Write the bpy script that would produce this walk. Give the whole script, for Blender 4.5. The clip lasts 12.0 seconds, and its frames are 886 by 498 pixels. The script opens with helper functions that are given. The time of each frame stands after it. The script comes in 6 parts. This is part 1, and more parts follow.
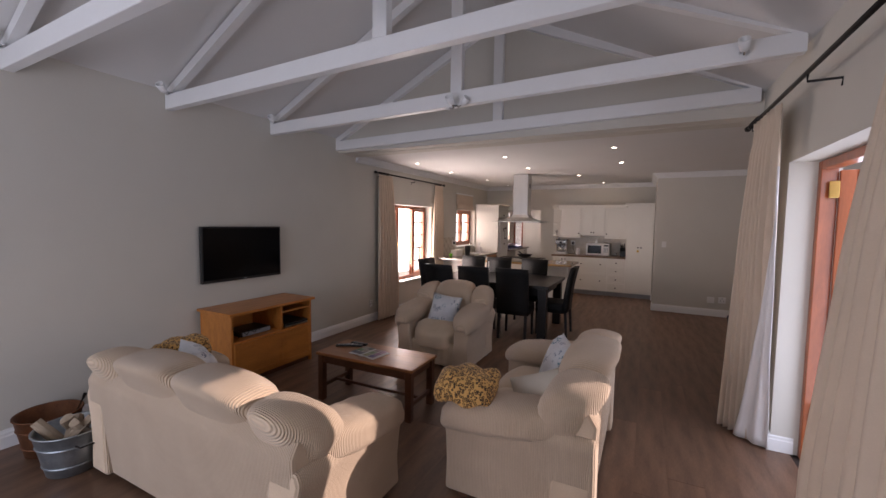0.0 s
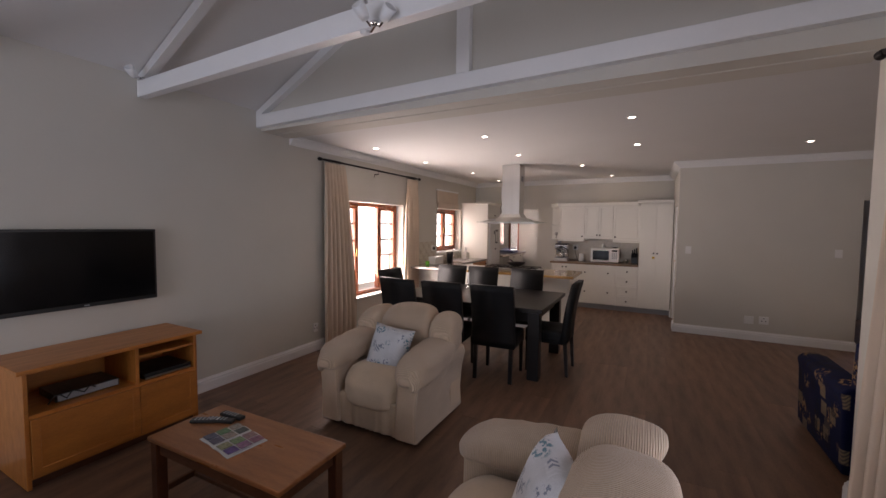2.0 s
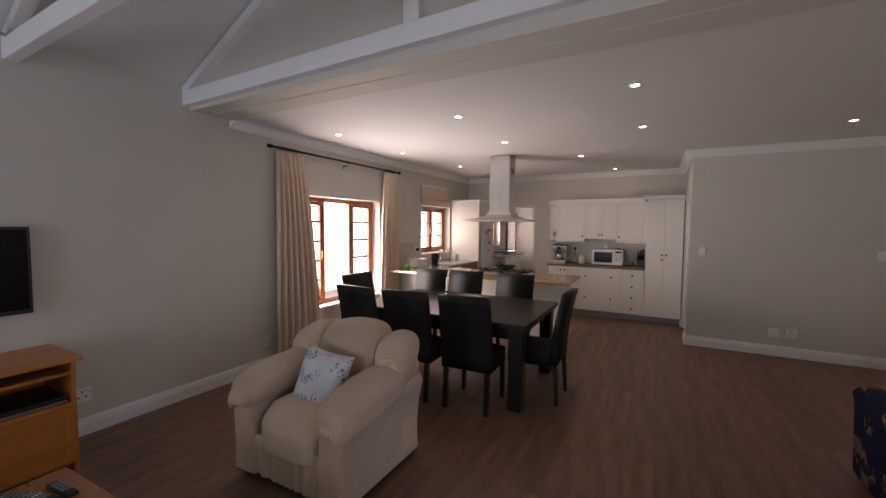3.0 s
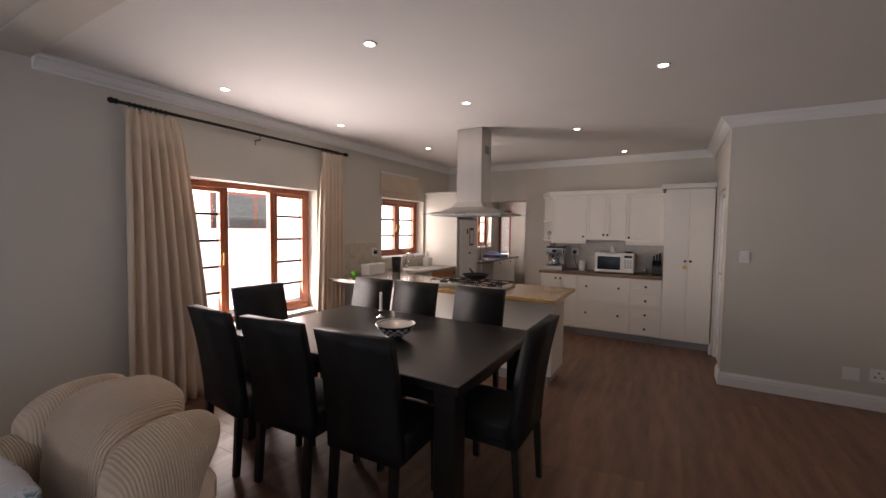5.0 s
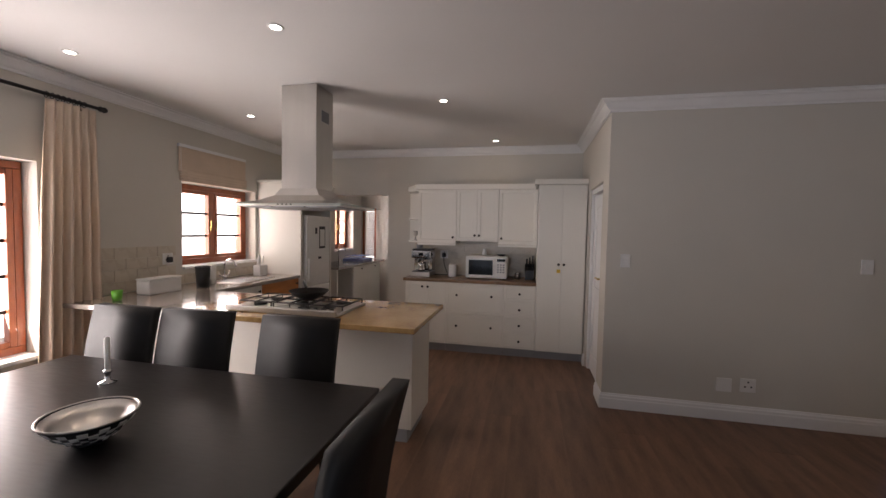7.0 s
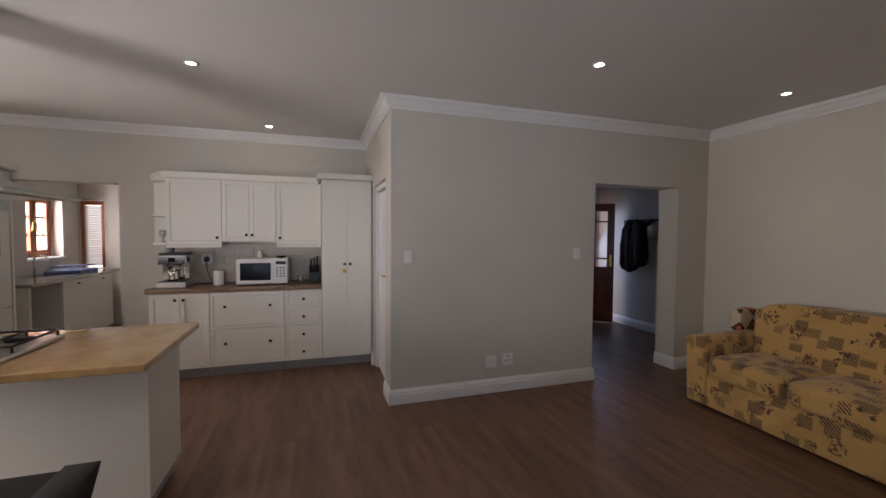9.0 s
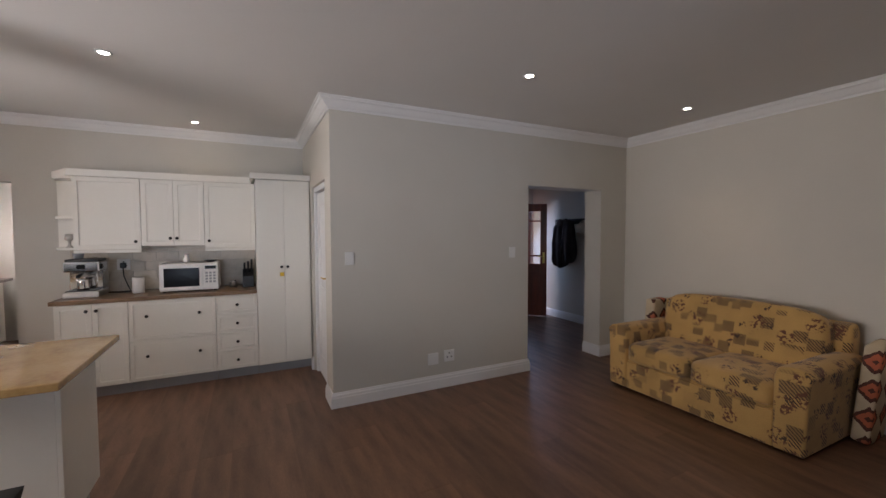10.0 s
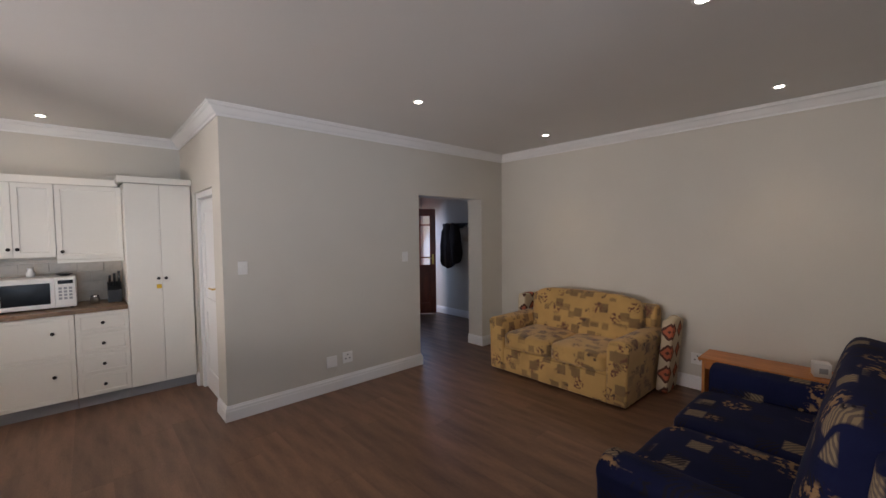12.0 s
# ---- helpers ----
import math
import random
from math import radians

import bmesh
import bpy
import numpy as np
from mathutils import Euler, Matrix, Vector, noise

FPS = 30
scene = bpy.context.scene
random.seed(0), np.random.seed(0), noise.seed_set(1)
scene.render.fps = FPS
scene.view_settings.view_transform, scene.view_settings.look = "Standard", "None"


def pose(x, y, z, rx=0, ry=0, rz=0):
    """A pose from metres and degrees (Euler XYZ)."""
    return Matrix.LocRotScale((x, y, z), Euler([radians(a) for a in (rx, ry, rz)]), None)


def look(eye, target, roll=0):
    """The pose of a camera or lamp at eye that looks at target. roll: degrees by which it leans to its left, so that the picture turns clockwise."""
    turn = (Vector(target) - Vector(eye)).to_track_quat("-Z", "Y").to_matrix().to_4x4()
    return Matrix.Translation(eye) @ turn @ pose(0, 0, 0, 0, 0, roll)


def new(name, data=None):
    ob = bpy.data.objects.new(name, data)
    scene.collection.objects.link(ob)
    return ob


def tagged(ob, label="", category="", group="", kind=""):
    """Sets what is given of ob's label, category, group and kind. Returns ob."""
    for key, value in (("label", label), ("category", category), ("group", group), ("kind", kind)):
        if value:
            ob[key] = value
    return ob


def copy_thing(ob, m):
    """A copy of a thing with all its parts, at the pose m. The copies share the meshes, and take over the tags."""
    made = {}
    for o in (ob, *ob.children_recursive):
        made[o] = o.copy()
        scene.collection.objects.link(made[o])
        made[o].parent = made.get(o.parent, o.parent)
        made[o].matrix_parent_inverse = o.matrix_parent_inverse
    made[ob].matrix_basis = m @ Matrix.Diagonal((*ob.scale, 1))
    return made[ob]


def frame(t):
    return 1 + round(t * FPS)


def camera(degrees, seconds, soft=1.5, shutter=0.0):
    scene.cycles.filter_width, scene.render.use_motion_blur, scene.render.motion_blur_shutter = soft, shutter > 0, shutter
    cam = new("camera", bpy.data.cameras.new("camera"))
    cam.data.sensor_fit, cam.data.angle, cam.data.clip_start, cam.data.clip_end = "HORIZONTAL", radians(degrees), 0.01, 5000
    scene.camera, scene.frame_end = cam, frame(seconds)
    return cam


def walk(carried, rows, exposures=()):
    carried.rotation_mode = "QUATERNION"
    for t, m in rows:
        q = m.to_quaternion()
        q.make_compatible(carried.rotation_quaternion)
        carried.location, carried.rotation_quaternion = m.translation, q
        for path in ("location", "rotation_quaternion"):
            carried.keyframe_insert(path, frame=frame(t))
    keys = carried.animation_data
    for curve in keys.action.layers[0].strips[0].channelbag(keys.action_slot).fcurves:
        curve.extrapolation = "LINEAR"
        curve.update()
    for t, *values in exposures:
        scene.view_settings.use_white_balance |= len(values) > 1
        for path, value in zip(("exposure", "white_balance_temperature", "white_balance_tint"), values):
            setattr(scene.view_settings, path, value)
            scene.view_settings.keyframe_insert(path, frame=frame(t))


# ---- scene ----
cam = camera(96.5, 12.0)
PATH = [
    (0, (0.26, 0.293, 1.613), (-0.652, 2.068, 1.482), 0.8),
    (0.5, (0.172, 0.668, 1.607), (-0.746, 2.44, 1.475), 0.8),
    (1, (0.059, 1.032, 1.586), (-0.857, 2.805, 1.464), 0.6),
    (1.5, (0.027, 1.399, 1.609), (-0.895, 3.169, 1.485), 0.7),
    (2, (0.032, 1.777, 1.599), (-0.892, 3.547, 1.481), 0.6),
    (2.5, (0.009, 2.18, 1.573), (-0.928, 3.943, 1.462), 0.4),
    (3, (0.029, 2.588, 1.573), (-0.922, 4.344, 1.458), 0.5),
    (5, (-0.053, 4.105, 1.509), (-1.051, 5.835, 1.404), 0.7),
    (5.5, (-0.127, 4.444, 1.511), (-1.12, 6.177, 1.406), 0.8),
    (6, (-0.217, 4.737, 1.516), (-1.086, 6.535, 1.405), 1.0),
    (6.5, (-0.228, 5.012, 1.489), (-0.902, 6.893, 1.393), 1.2),
    (7, (-0.242, 5.241, 1.492), (-0.662, 7.195, 1.4), 1.1),
    (7.5, (-0.212, 5.418, 1.478), (-0.352, 7.411, 1.389), 1.0),
    (9.5, (-0.184, 5.504, 1.473), (0.586, 7.348, 1.392), 0.1),
    (10, (-0.21, 5.442, 1.489), (0.674, 7.234, 1.405), -0.2),
    (10.5, (-0.255, 5.355, 1.514), (0.746, 7.084, 1.431), -0.5),
    (11, (-0.298, 5.27, 1.539), (0.825, 6.922, 1.452), -0.6),
    (11.5, (-0.35, 5.228, 1.55), (0.886, 6.798, 1.462), -0.6),
    (12, (-0.408, 5.22, 1.559), (0.93, 6.703, 1.47), -0.6),
]
walk(cam, [(t, look(eye, target, roll)) for t, eye, target, roll in PATH],
     exposures=[(0, 0.02, 6900, 28), (2.5, 0.10, 6850, 26), (6, -0.02, 6700, 23), (9.5, 0.43, 6250, 18), (12, 0.80, 6250, 17)])


# ---- world and light ----
world = bpy.data.worlds.new("sky")
scene.world = world
world.use_nodes = True
wn = world.node_tree.nodes
sky = wn.new("ShaderNodeTexSky")
sky.sky_type, sky.sun_disc = "NISHITA", False
SUN_EL, SUN_AZ = radians(19.5), math.atan2(1.0, 0.525)   # azimuth from +y towards +x
sky.sun_elevation, sky.sun_rotation = SUN_EL, SUN_AZ
wn["Background"].inputs[1].default_value = 0.12
world.node_tree.links.new(sky.outputs[0], wn["Background"].inputs[0])

sun = new("sun", bpy.data.lights.new("sun", "SUN"))
sun.data.energy, sun.data.angle, sun.data.color = 5.0, radians(0.5), (1.0, 0.94, 0.86)
to_sun = Vector((math.sin(SUN_AZ) * math.cos(SUN_EL), math.cos(SUN_AZ) * math.cos(SUN_EL), math.sin(SUN_EL)))
sun.matrix_world = look(to_sun * 30, (0, 0, 0))


def window_light(name, at, aim, w, h, power, colour):
    lamp = new(name, bpy.data.lights.new(name, "AREA"))
    lamp.data.shape, lamp.data.size, lamp.data.size_y = "RECTANGLE", w, h
    lamp.data.energy, lamp.data.color = power, colour
    lamp.matrix_world = look(at, aim)
    return lamp


SKYBLUE = (0.68, 0.84, 1.0)
window_light("light_big_window", (-3.99, 6.67, 1.23), (0, 6.67, 2.7), 1.4, 1.4, 104, (1.0, 0.95, 0.87))
window_light("light_kitchen_window", (-3.99, 9.25, 1.49), (0, 9.25, 2.7), 0.95, 0.8, 24, (1.0, 0.92, 0.8))
window_light("light_scullery_window", (-3.99, 12.2, 1.5), (0, 12.2, 1.2), 0.65, 0.8, 45, (1.0, 0.96, 0.9))
window_light("light_patio_door", (1.5, 3.3, 1.1), (-2, 3.0, 1.0), 1.1, 2.0, 23, SKYBLUE)
window_light("light_south_glazing", (-2.0, -2.0, 1.15), (-2.0, 3, 1.4), 2.6, 1.9, 84, (0.70, 0.85, 1.0))
window_light("light_front_door", (4.3, 11.7, 1.1), (3.2, 9.2, -0.6), 0.7, 1.9, 13, (0.42, 0.62, 1.0))

# ---- materials ----


def shader(name, colour, rough=0.6, metal=0.0, vary=0.12, scale=6.0, fine=60.0, bump=0.15, spread=(1, 1, 1), per_object=0.0, coat=0.0, sheen=0.0, second=None):
    """A surface with slow stains, fine grain and relief; second is the colour that the slow noise mixes in."""
    m = bpy.data.materials.new(name)
    m.use_nodes = True
    nt, n, ln = m.node_tree, m.node_tree.nodes, m.node_tree.links.new
    b = n["Principled BSDF"]
    tc = n.new("ShaderNodeTexCoord")
    mp = n.new("ShaderNodeMapping")
    mp.inputs["Scale"].default_value = spread
    ln(tc.outputs["Object"], mp.inputs[0])
    slow, quick = n.new("ShaderNodeTexNoise"), n.new("ShaderNodeTexNoise")
    slow.inputs["Scale"].default_value, quick.inputs["Scale"].default_value = scale, fine
    slow.inputs["Detail"].default_value = quick.inputs["Detail"].default_value = 4
    ln(mp.outputs[0], slow.inputs[0]), ln(mp.outputs[0], quick.inputs[0])
    mix = n.new("ShaderNodeMix")
    mix.data_type = "RGBA"
    dark = second or tuple(c * (1 - 2 * vary) for c in colour)
    mix.inputs[6].default_value, mix.inputs[7].default_value = (*colour, 1), (*dark, 1)
    ramp = n.new("ShaderNodeMapRange")
    ramp.inputs[1].default_value, ramp.inputs[2].default_value = 0.35, 0.7
    add = n.new("ShaderNodeMath")
    add.operation = "MULTIPLY_ADD"
    add.inputs[1].default_value = 0.35
    ln(quick.outputs[0], add.inputs[0])
    half = n.new("ShaderNodeMath")
    half.operation = "MULTIPLY"
    half.inputs[1].default_value = 0.65
    ln(slow.outputs[0], half.inputs[0]), ln(half.outputs[0], add.inputs[2])
    ln(add.outputs[0], ramp.inputs[0]), ln(ramp.outputs[0], mix.inputs[0])
    out = mix.outputs[2]
    if per_object:
        info, hsv, mr = n.new("ShaderNodeObjectInfo"), n.new("ShaderNodeHueSaturation"), n.new("ShaderNodeMapRange")
        mr.inputs[3].default_value, mr.inputs[4].default_value = 1 - per_object, 1 + per_object
        ln(info.outputs["Random"], mr.inputs[0]), ln(mr.outputs[0], hsv.inputs["Value"]), ln(out, hsv.inputs["Color"])
        out = hsv.outputs[0]
    ln(out, b.inputs["Base Color"])
    rr = n.new("ShaderNodeMapRange")
    rr.inputs[3].default_value, rr.inputs[4].default_value = max(rough - 0.08, 0.02), min(rough + 0.08, 1)
    ln(slow.outputs[0], rr.inputs[0]), ln(rr.outputs[0], b.inputs["Roughness"])
    b.inputs["Metallic"].default_value = metal
    b.inputs["Coat Weight"].default_value = coat
    b.inputs["Sheen Weight"].default_value = sheen
    bp = n.new("ShaderNodeBump")
    bp.inputs["Strength"].default_value, bp.inputs["Distance"].default_value = bump, 0.004
    ln(add.outputs[0], bp.inputs["Height"]), ln(bp.outputs[0], b.inputs["Normal"])
    return m


def ribbed(name, colour, dark, pitch, axis, strength=0.8):
    """Corduroy: ribs across the given axis, with rubbed patches."""
    m = shader(name, colour, rough=0.9, vary=0.06, scale=5, fine=130, bump=0.2, sheen=0.25, second=dark)
    n, ln = m.node_tree.nodes, m.node_tree.links.new
    tc, wave = n.new("ShaderNodeTexCoord"), n.new("ShaderNodeTexWave")
    wave.bands_direction, wave.wave_profile = axis, "SIN"
    wave.inputs["Scale"].default_value = 0.314 / pitch
    wave.inputs["Distortion"].default_value = 0.6
    wave.inputs["Detail"].default_value = 1
    wave.inputs["Detail Scale"].default_value = 0.4
    ln(tc.outputs["Object"], wave.inputs[0])
    b = n["Principled BSDF"]
    bp = n.new("ShaderNodeBump")
    bp.inputs["Strength"].default_value, bp.inputs["Distance"].default_value = strength, 0.006
    ln(wave.outputs["Fac"], bp.inputs["Height"])
    ln(b.inputs["Normal"].links[0].from_socket, bp.inputs["Normal"])
    ln(bp.outputs[0], b.inputs["Normal"])
    mul = n.new("ShaderNodeMix")
    mul.data_type, mul.blend_type = "RGBA", "MULTIPLY"
    mul.inputs[0].default_value = 1
    mr = n.new("ShaderNodeMapRange")
    mr.inputs[3].default_value = 0.84
    ln(wave.outputs["Fac"], mr.inputs[0])
    ln(b.inputs["Base Color"].links[0].from_socket, mul.inputs[6])
    ln(mr.outputs[0], mul.inputs[7]), ln(mul.outputs[2], b.inputs["Base Color"])
    return m


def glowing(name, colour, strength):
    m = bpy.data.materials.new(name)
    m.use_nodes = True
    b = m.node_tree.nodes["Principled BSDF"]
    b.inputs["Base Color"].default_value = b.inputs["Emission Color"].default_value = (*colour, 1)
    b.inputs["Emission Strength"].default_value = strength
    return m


def glassy(name, tint=(1, 1, 1), rough=0.0):
    m = bpy.data.materials.new(name)
    m.use_nodes = True
    n, ln = m.node_tree.nodes, m.node_tree.links.new
    n.remove(n["Principled BSDF"])
    tr, gl, mx = n.new("ShaderNodeBsdfTransparent"), n.new("ShaderNodeBsdfGlossy"), n.new("ShaderNodeMixShader")
    tr.inputs[0].default_value = (*tint, 1)
    gl.inputs["Roughness"].default_value = rough
    mx.inputs[0].default_value = 0.07
    ln(tr.outputs[0], mx.inputs[1]), ln(gl.outputs[0], mx.inputs[2])
    ln(mx.outputs[0], n["Material Output"].inputs[0])
    return m


def patches(name, ground, blotch, marks, mark2, scale, size=0.36):
    """Woven tapestry: ground, large square-ish patches and small dark motifs."""
    m = shader(name, ground, rough=0.92, vary=0.16, scale=4, fine=220, bump=0.35, sheen=0.2)
    n, ln = m.node_tree.nodes, m.node_tree.links.new
    b = n["Principled BSDF"]
    tc = n.new("ShaderNodeTexCoord")
    src = b.inputs["Base Color"].links[0].from_socket

    def layer(src, colour, sc, lo, hi, kind, metric="CHEBYCHEV", seed=0.0):
        mp = n.new("ShaderNodeMapping")
        mp.inputs["Location"].default_value = (seed, seed * 1.7, seed * 0.6)
        ln(tc.outputs["Object"], mp.inputs[0])
        if kind == "cell":
            tex = n.new("ShaderNodeTexVoronoi")
            tex.distance = metric
            tex.inputs["Scale"].default_value = sc
            sock = tex.outputs["Distance"]
        else:
            tex = n.new("ShaderNodeTexNoise")
            tex.inputs["Scale"].default_value = sc
            tex.inputs["Detail"].default_value = 3
            sock = tex.outputs[0]
        ln(mp.outputs[0], tex.inputs[0])
        mr = n.new("ShaderNodeMapRange")
        mr.inputs[1].default_value, mr.inputs[2].default_value = lo, hi
        ln(sock, mr.inputs[0])
        return mr.outputs[0]

    def over(src, colour, fac):
        mx = n.new("ShaderNodeMix")
        mx.data_type = "RGBA"
        ln(fac, mx.inputs[0]), ln(src, mx.inputs[6])
        mx.inputs[7].default_value = (*colour, 1)
        return mx.outputs[2]

    def both(a, c):
        mu = n.new("ShaderNodeMath")
        mu.operation = "MULTIPLY"
        ln(a, mu.inputs[0]), ln(c, mu.inputs[1])
        return mu.outputs[0]

    lines = n.new("ShaderNodeTexWave")
    lines.bands_direction = "DIAGONAL"
    lines.inputs["Scale"].default_value, lines.inputs["Distortion"].default_value = 24, 2
    ln(tc.outputs["Object"], lines.inputs[0])
    lm = n.new("ShaderNodeMapRange")
    lm.inputs[1].default_value, lm.inputs[2].default_value = 0.45, 0.6
    ln(lines.outputs["Fac"], lm.inputs[0])
    fade = n.new("ShaderNodeMapRange")
    fade.inputs[3].default_value = 0.45
    ln(lm.outputs[0], fade.inputs[0])
    src = over(src, blotch, both(layer(src, blotch, scale, size, size - 0.04, "cell"), fade.outputs[0]))
    src = over(src, marks, both(layer(src, marks, scale * 1.15, 0.27, 0.22, "cell", seed=3.1), lm.outputs[0]))
    src = over(src, mark2, both(layer(src, mark2, scale * 0.9, 0.38, 0.30, "cell", "EUCLIDEAN", 7.7), layer(src, mark2, scale * 7, 0.50, 0.56, "noise", seed=1.0)))
    src = over(src, marks, both(layer(src, marks, scale * 1.3, 0.30, 0.24, "cell", "EUCLIDEAN", 12.3), layer(src, marks, scale * 9, 0.52, 0.56, "noise", seed=5.0)))
    ln(src, b.inputs["Base Color"])
    return m


WALL = shader("wall_paint", (0.60, 0.572, 0.515), 0.75, vary=0.02, scale=2.5, fine=90, bump=0.10)
CEIL = shader("ceiling_paint", (0.70, 0.69, 0.68), 0.85, vary=0.015, scale=2, fine=70, bump=0.06)
WHITE = shader("white_gloss_paint", (0.80, 0.80, 0.80), 0.42, vary=0.02, scale=4, fine=50, bump=0.06)
CABINET = shader("cream_cabinet_paint", (0.80, 0.78, 0.72), 0.4, vary=0.015, scale=3, fine=40, bump=0.04)
PLANK = shader("vinyl_plank", (0.20, 0.108, 0.065), 0.42, vary=0.22, scale=2.6, fine=34, bump=0.10, spread=(5, 0.8, 1), per_object=0.17, second=(0.088, 0.047, 0.030))
GROUT = shader("joint", (0.05, 0.035, 0.03), 0.9)
FRAME = shader("orange_stained_wood", (0.40, 0.10, 0.03), 0.35, vary=0.22, scale=5, fine=50, spread=(2, 2, 0.4), coat=0.3)
DARKFRAME = shader("dark_red_wood", (0.27, 0.055, 0.024), 0.35, vary=0.25, scale=5, fine=60, spread=(3, 3, 0.4), coat=0.3)
OAK = shader("honey_oak", (0.56, 0.20, 0.036), 0.42, vary=0.2, scale=4, fine=50, spread=(8, 0.8, 3), coat=0.2, second=(0.38, 0.13, 0.026))
TABLEWOOD = shader("coffee_table_wood", (0.40, 0.16, 0.055), 0.3, vary=0.25, scale=3, fine=40, spread=(1, 7, 5), coat=0.35, second=(0.23, 0.08, 0.028))
LEGWOOD = shader("dark_leg_wood", (0.13, 0.048, 0.022), 0.4, vary=0.25, scale=5, fine=50)
BLACKWOOD = shader("black_stained_wood", (0.012, 0.010, 0.010), 0.32, vary=0.10, scale=14, fine=160, spread=(1, 6, 6), bump=0.01)
LEATHER = shader("black_leather", (0.010, 0.010, 0.011), 0.58, vary=0.15, scale=9, fine=220, bump=0.25)
LEATHER.node_tree.nodes["Principled BSDF"].inputs["Specular IOR Level"].default_value = 0.3
CORD_X = ribbed("cream_corduroy", (0.68, 0.51, 0.365), (0.58, 0.42, 0.29), 0.009, "X")
CORD_Y = ribbed("cream_corduroy_side", (0.68, 0.51, 0.365), (0.58, 0.42, 0.29), 0.009, "Y")
CORD_SEAT = shader("cream_chenille", (0.66, 0.50, 0.35), 0.92, vary=0.08, scale=7, fine=160, bump=0.4, sheen=0.25)
CURTAIN = shader("cream_curtain_cloth", (0.66, 0.53, 0.41), 0.9, vary=0.05, scale=6, fine=200, bump=0.25, sheen=0.15)
LINING = shader("white_curtain_lining", (0.78, 0.76, 0.76), 0.9, vary=0.03, scale=6, fine=200, bump=0.2)
IRON = shader("black_iron", (0.018, 0.015, 0.014), 0.5, metal=0.4, vary=0.2, bump=0.2)
STEEL = shader("brushed_steel", (0.58, 0.56, 0.53), 0.32, metal=1.0, vary=0.04, scale=2, fine=90, spread=(6, 6, 0.4), bump=0.015)
CHROME = shader("chrome", (0.75, 0.75, 0.76), 0.09, metal=1.0, vary=0.02, bump=0.02)
GALV = shader("galvanised_steel", (0.40, 0.44, 0.47), 0.42, metal=0.85, vary=0.2, scale=9, fine=40, bump=0.1)
RUST = shader("rusty_copper", (0.20, 0.075, 0.032), 0.55, metal=0.6, vary=0.3, scale=8)
BRASS = shader("brass", (0.70, 0.48, 0.16), 0.3, metal=1.0, vary=0.1)
GRANITE = shader("yellow_granite", (0.50, 0.33, 0.14), 0.16, vary=0.3, scale=7, fine=55, bump=0.02, second=(0.30, 0.17, 0.065), coat=0.3)
GREYSTONE = shader("grey_worktop", (0.36, 0.32, 0.28), 0.14, vary=0.12, scale=14, fine=90, bump=0.02, coat=0.3)
WOODTOP = shader("brown_worktop", (0.24, 0.15, 0.085), 0.3, vary=0.3, scale=9, fine=60, second=(0.15, 0.09, 0.05))
TILE = shader("beige_wall_tile", (0.56, 0.50, 0.41), 0.28, vary=0.05, scale=9, fine=50, bump=0.05, per_object=0.05)
BLACK = shader("black_plastic", (0.012, 0.012, 0.013), 0.35, vary=0.1)
SCREEN = shader("dark_screen", (0.003, 0.003, 0.004), 0.16, vary=0.05, bump=0.0)
SCREEN.node_tree.nodes["Principled BSDF"].inputs["Specular IOR Level"].default_value = 0.25
PLASTIC = shader("white_plastic", (0.78, 0.77, 0.75), 0.35, vary=0.02, bump=0.03)
GREYPL = shader("grey_plastic", (0.32, 0.33, 0.35), 0.4, vary=0.05)
LOGWOOD = shader("split_log", (0.40, 0.30, 0.21), 0.85, vary=0.25, scale=8, fine=50, bump=0.6, spread=(1, 1, 0.3))
BARK = shader("bark", (0.13, 0.09, 0.06), 0.9, vary=0.3, scale=14, bump=0.8)
YELLOWSOFA = patches("yellow_tapestry", (0.55, 0.34, 0.115), (0.11, 0.065, 0.035), (0.06, 0.035, 0.025), (0.13, 0.05, 0.03), 6.2, 0.30)
NAVYSOFA = patches("navy_tapestry", (0.007, 0.010, 0.045), (0.24, 0.18, 0.11), (0.012, 0.010, 0.016), (0.26, 0.16, 0.08), 4.6, 0.24)
NAVYSOFA.node_tree.nodes["Principled BSDF"].inputs["Sheen Weight"].default_value = 0.0
NAVYSOFA.node_tree.nodes["Principled BSDF"].inputs["Specular IOR Level"].default_value = 0.2
CUSHION = patches("printed_cushion_cotton", (0.70, 0.70, 0.72), (0.66, 0.66, 0.68), (0.22, 0.24, 0.30), (0.10, 0.22, 0.28), 8.0)


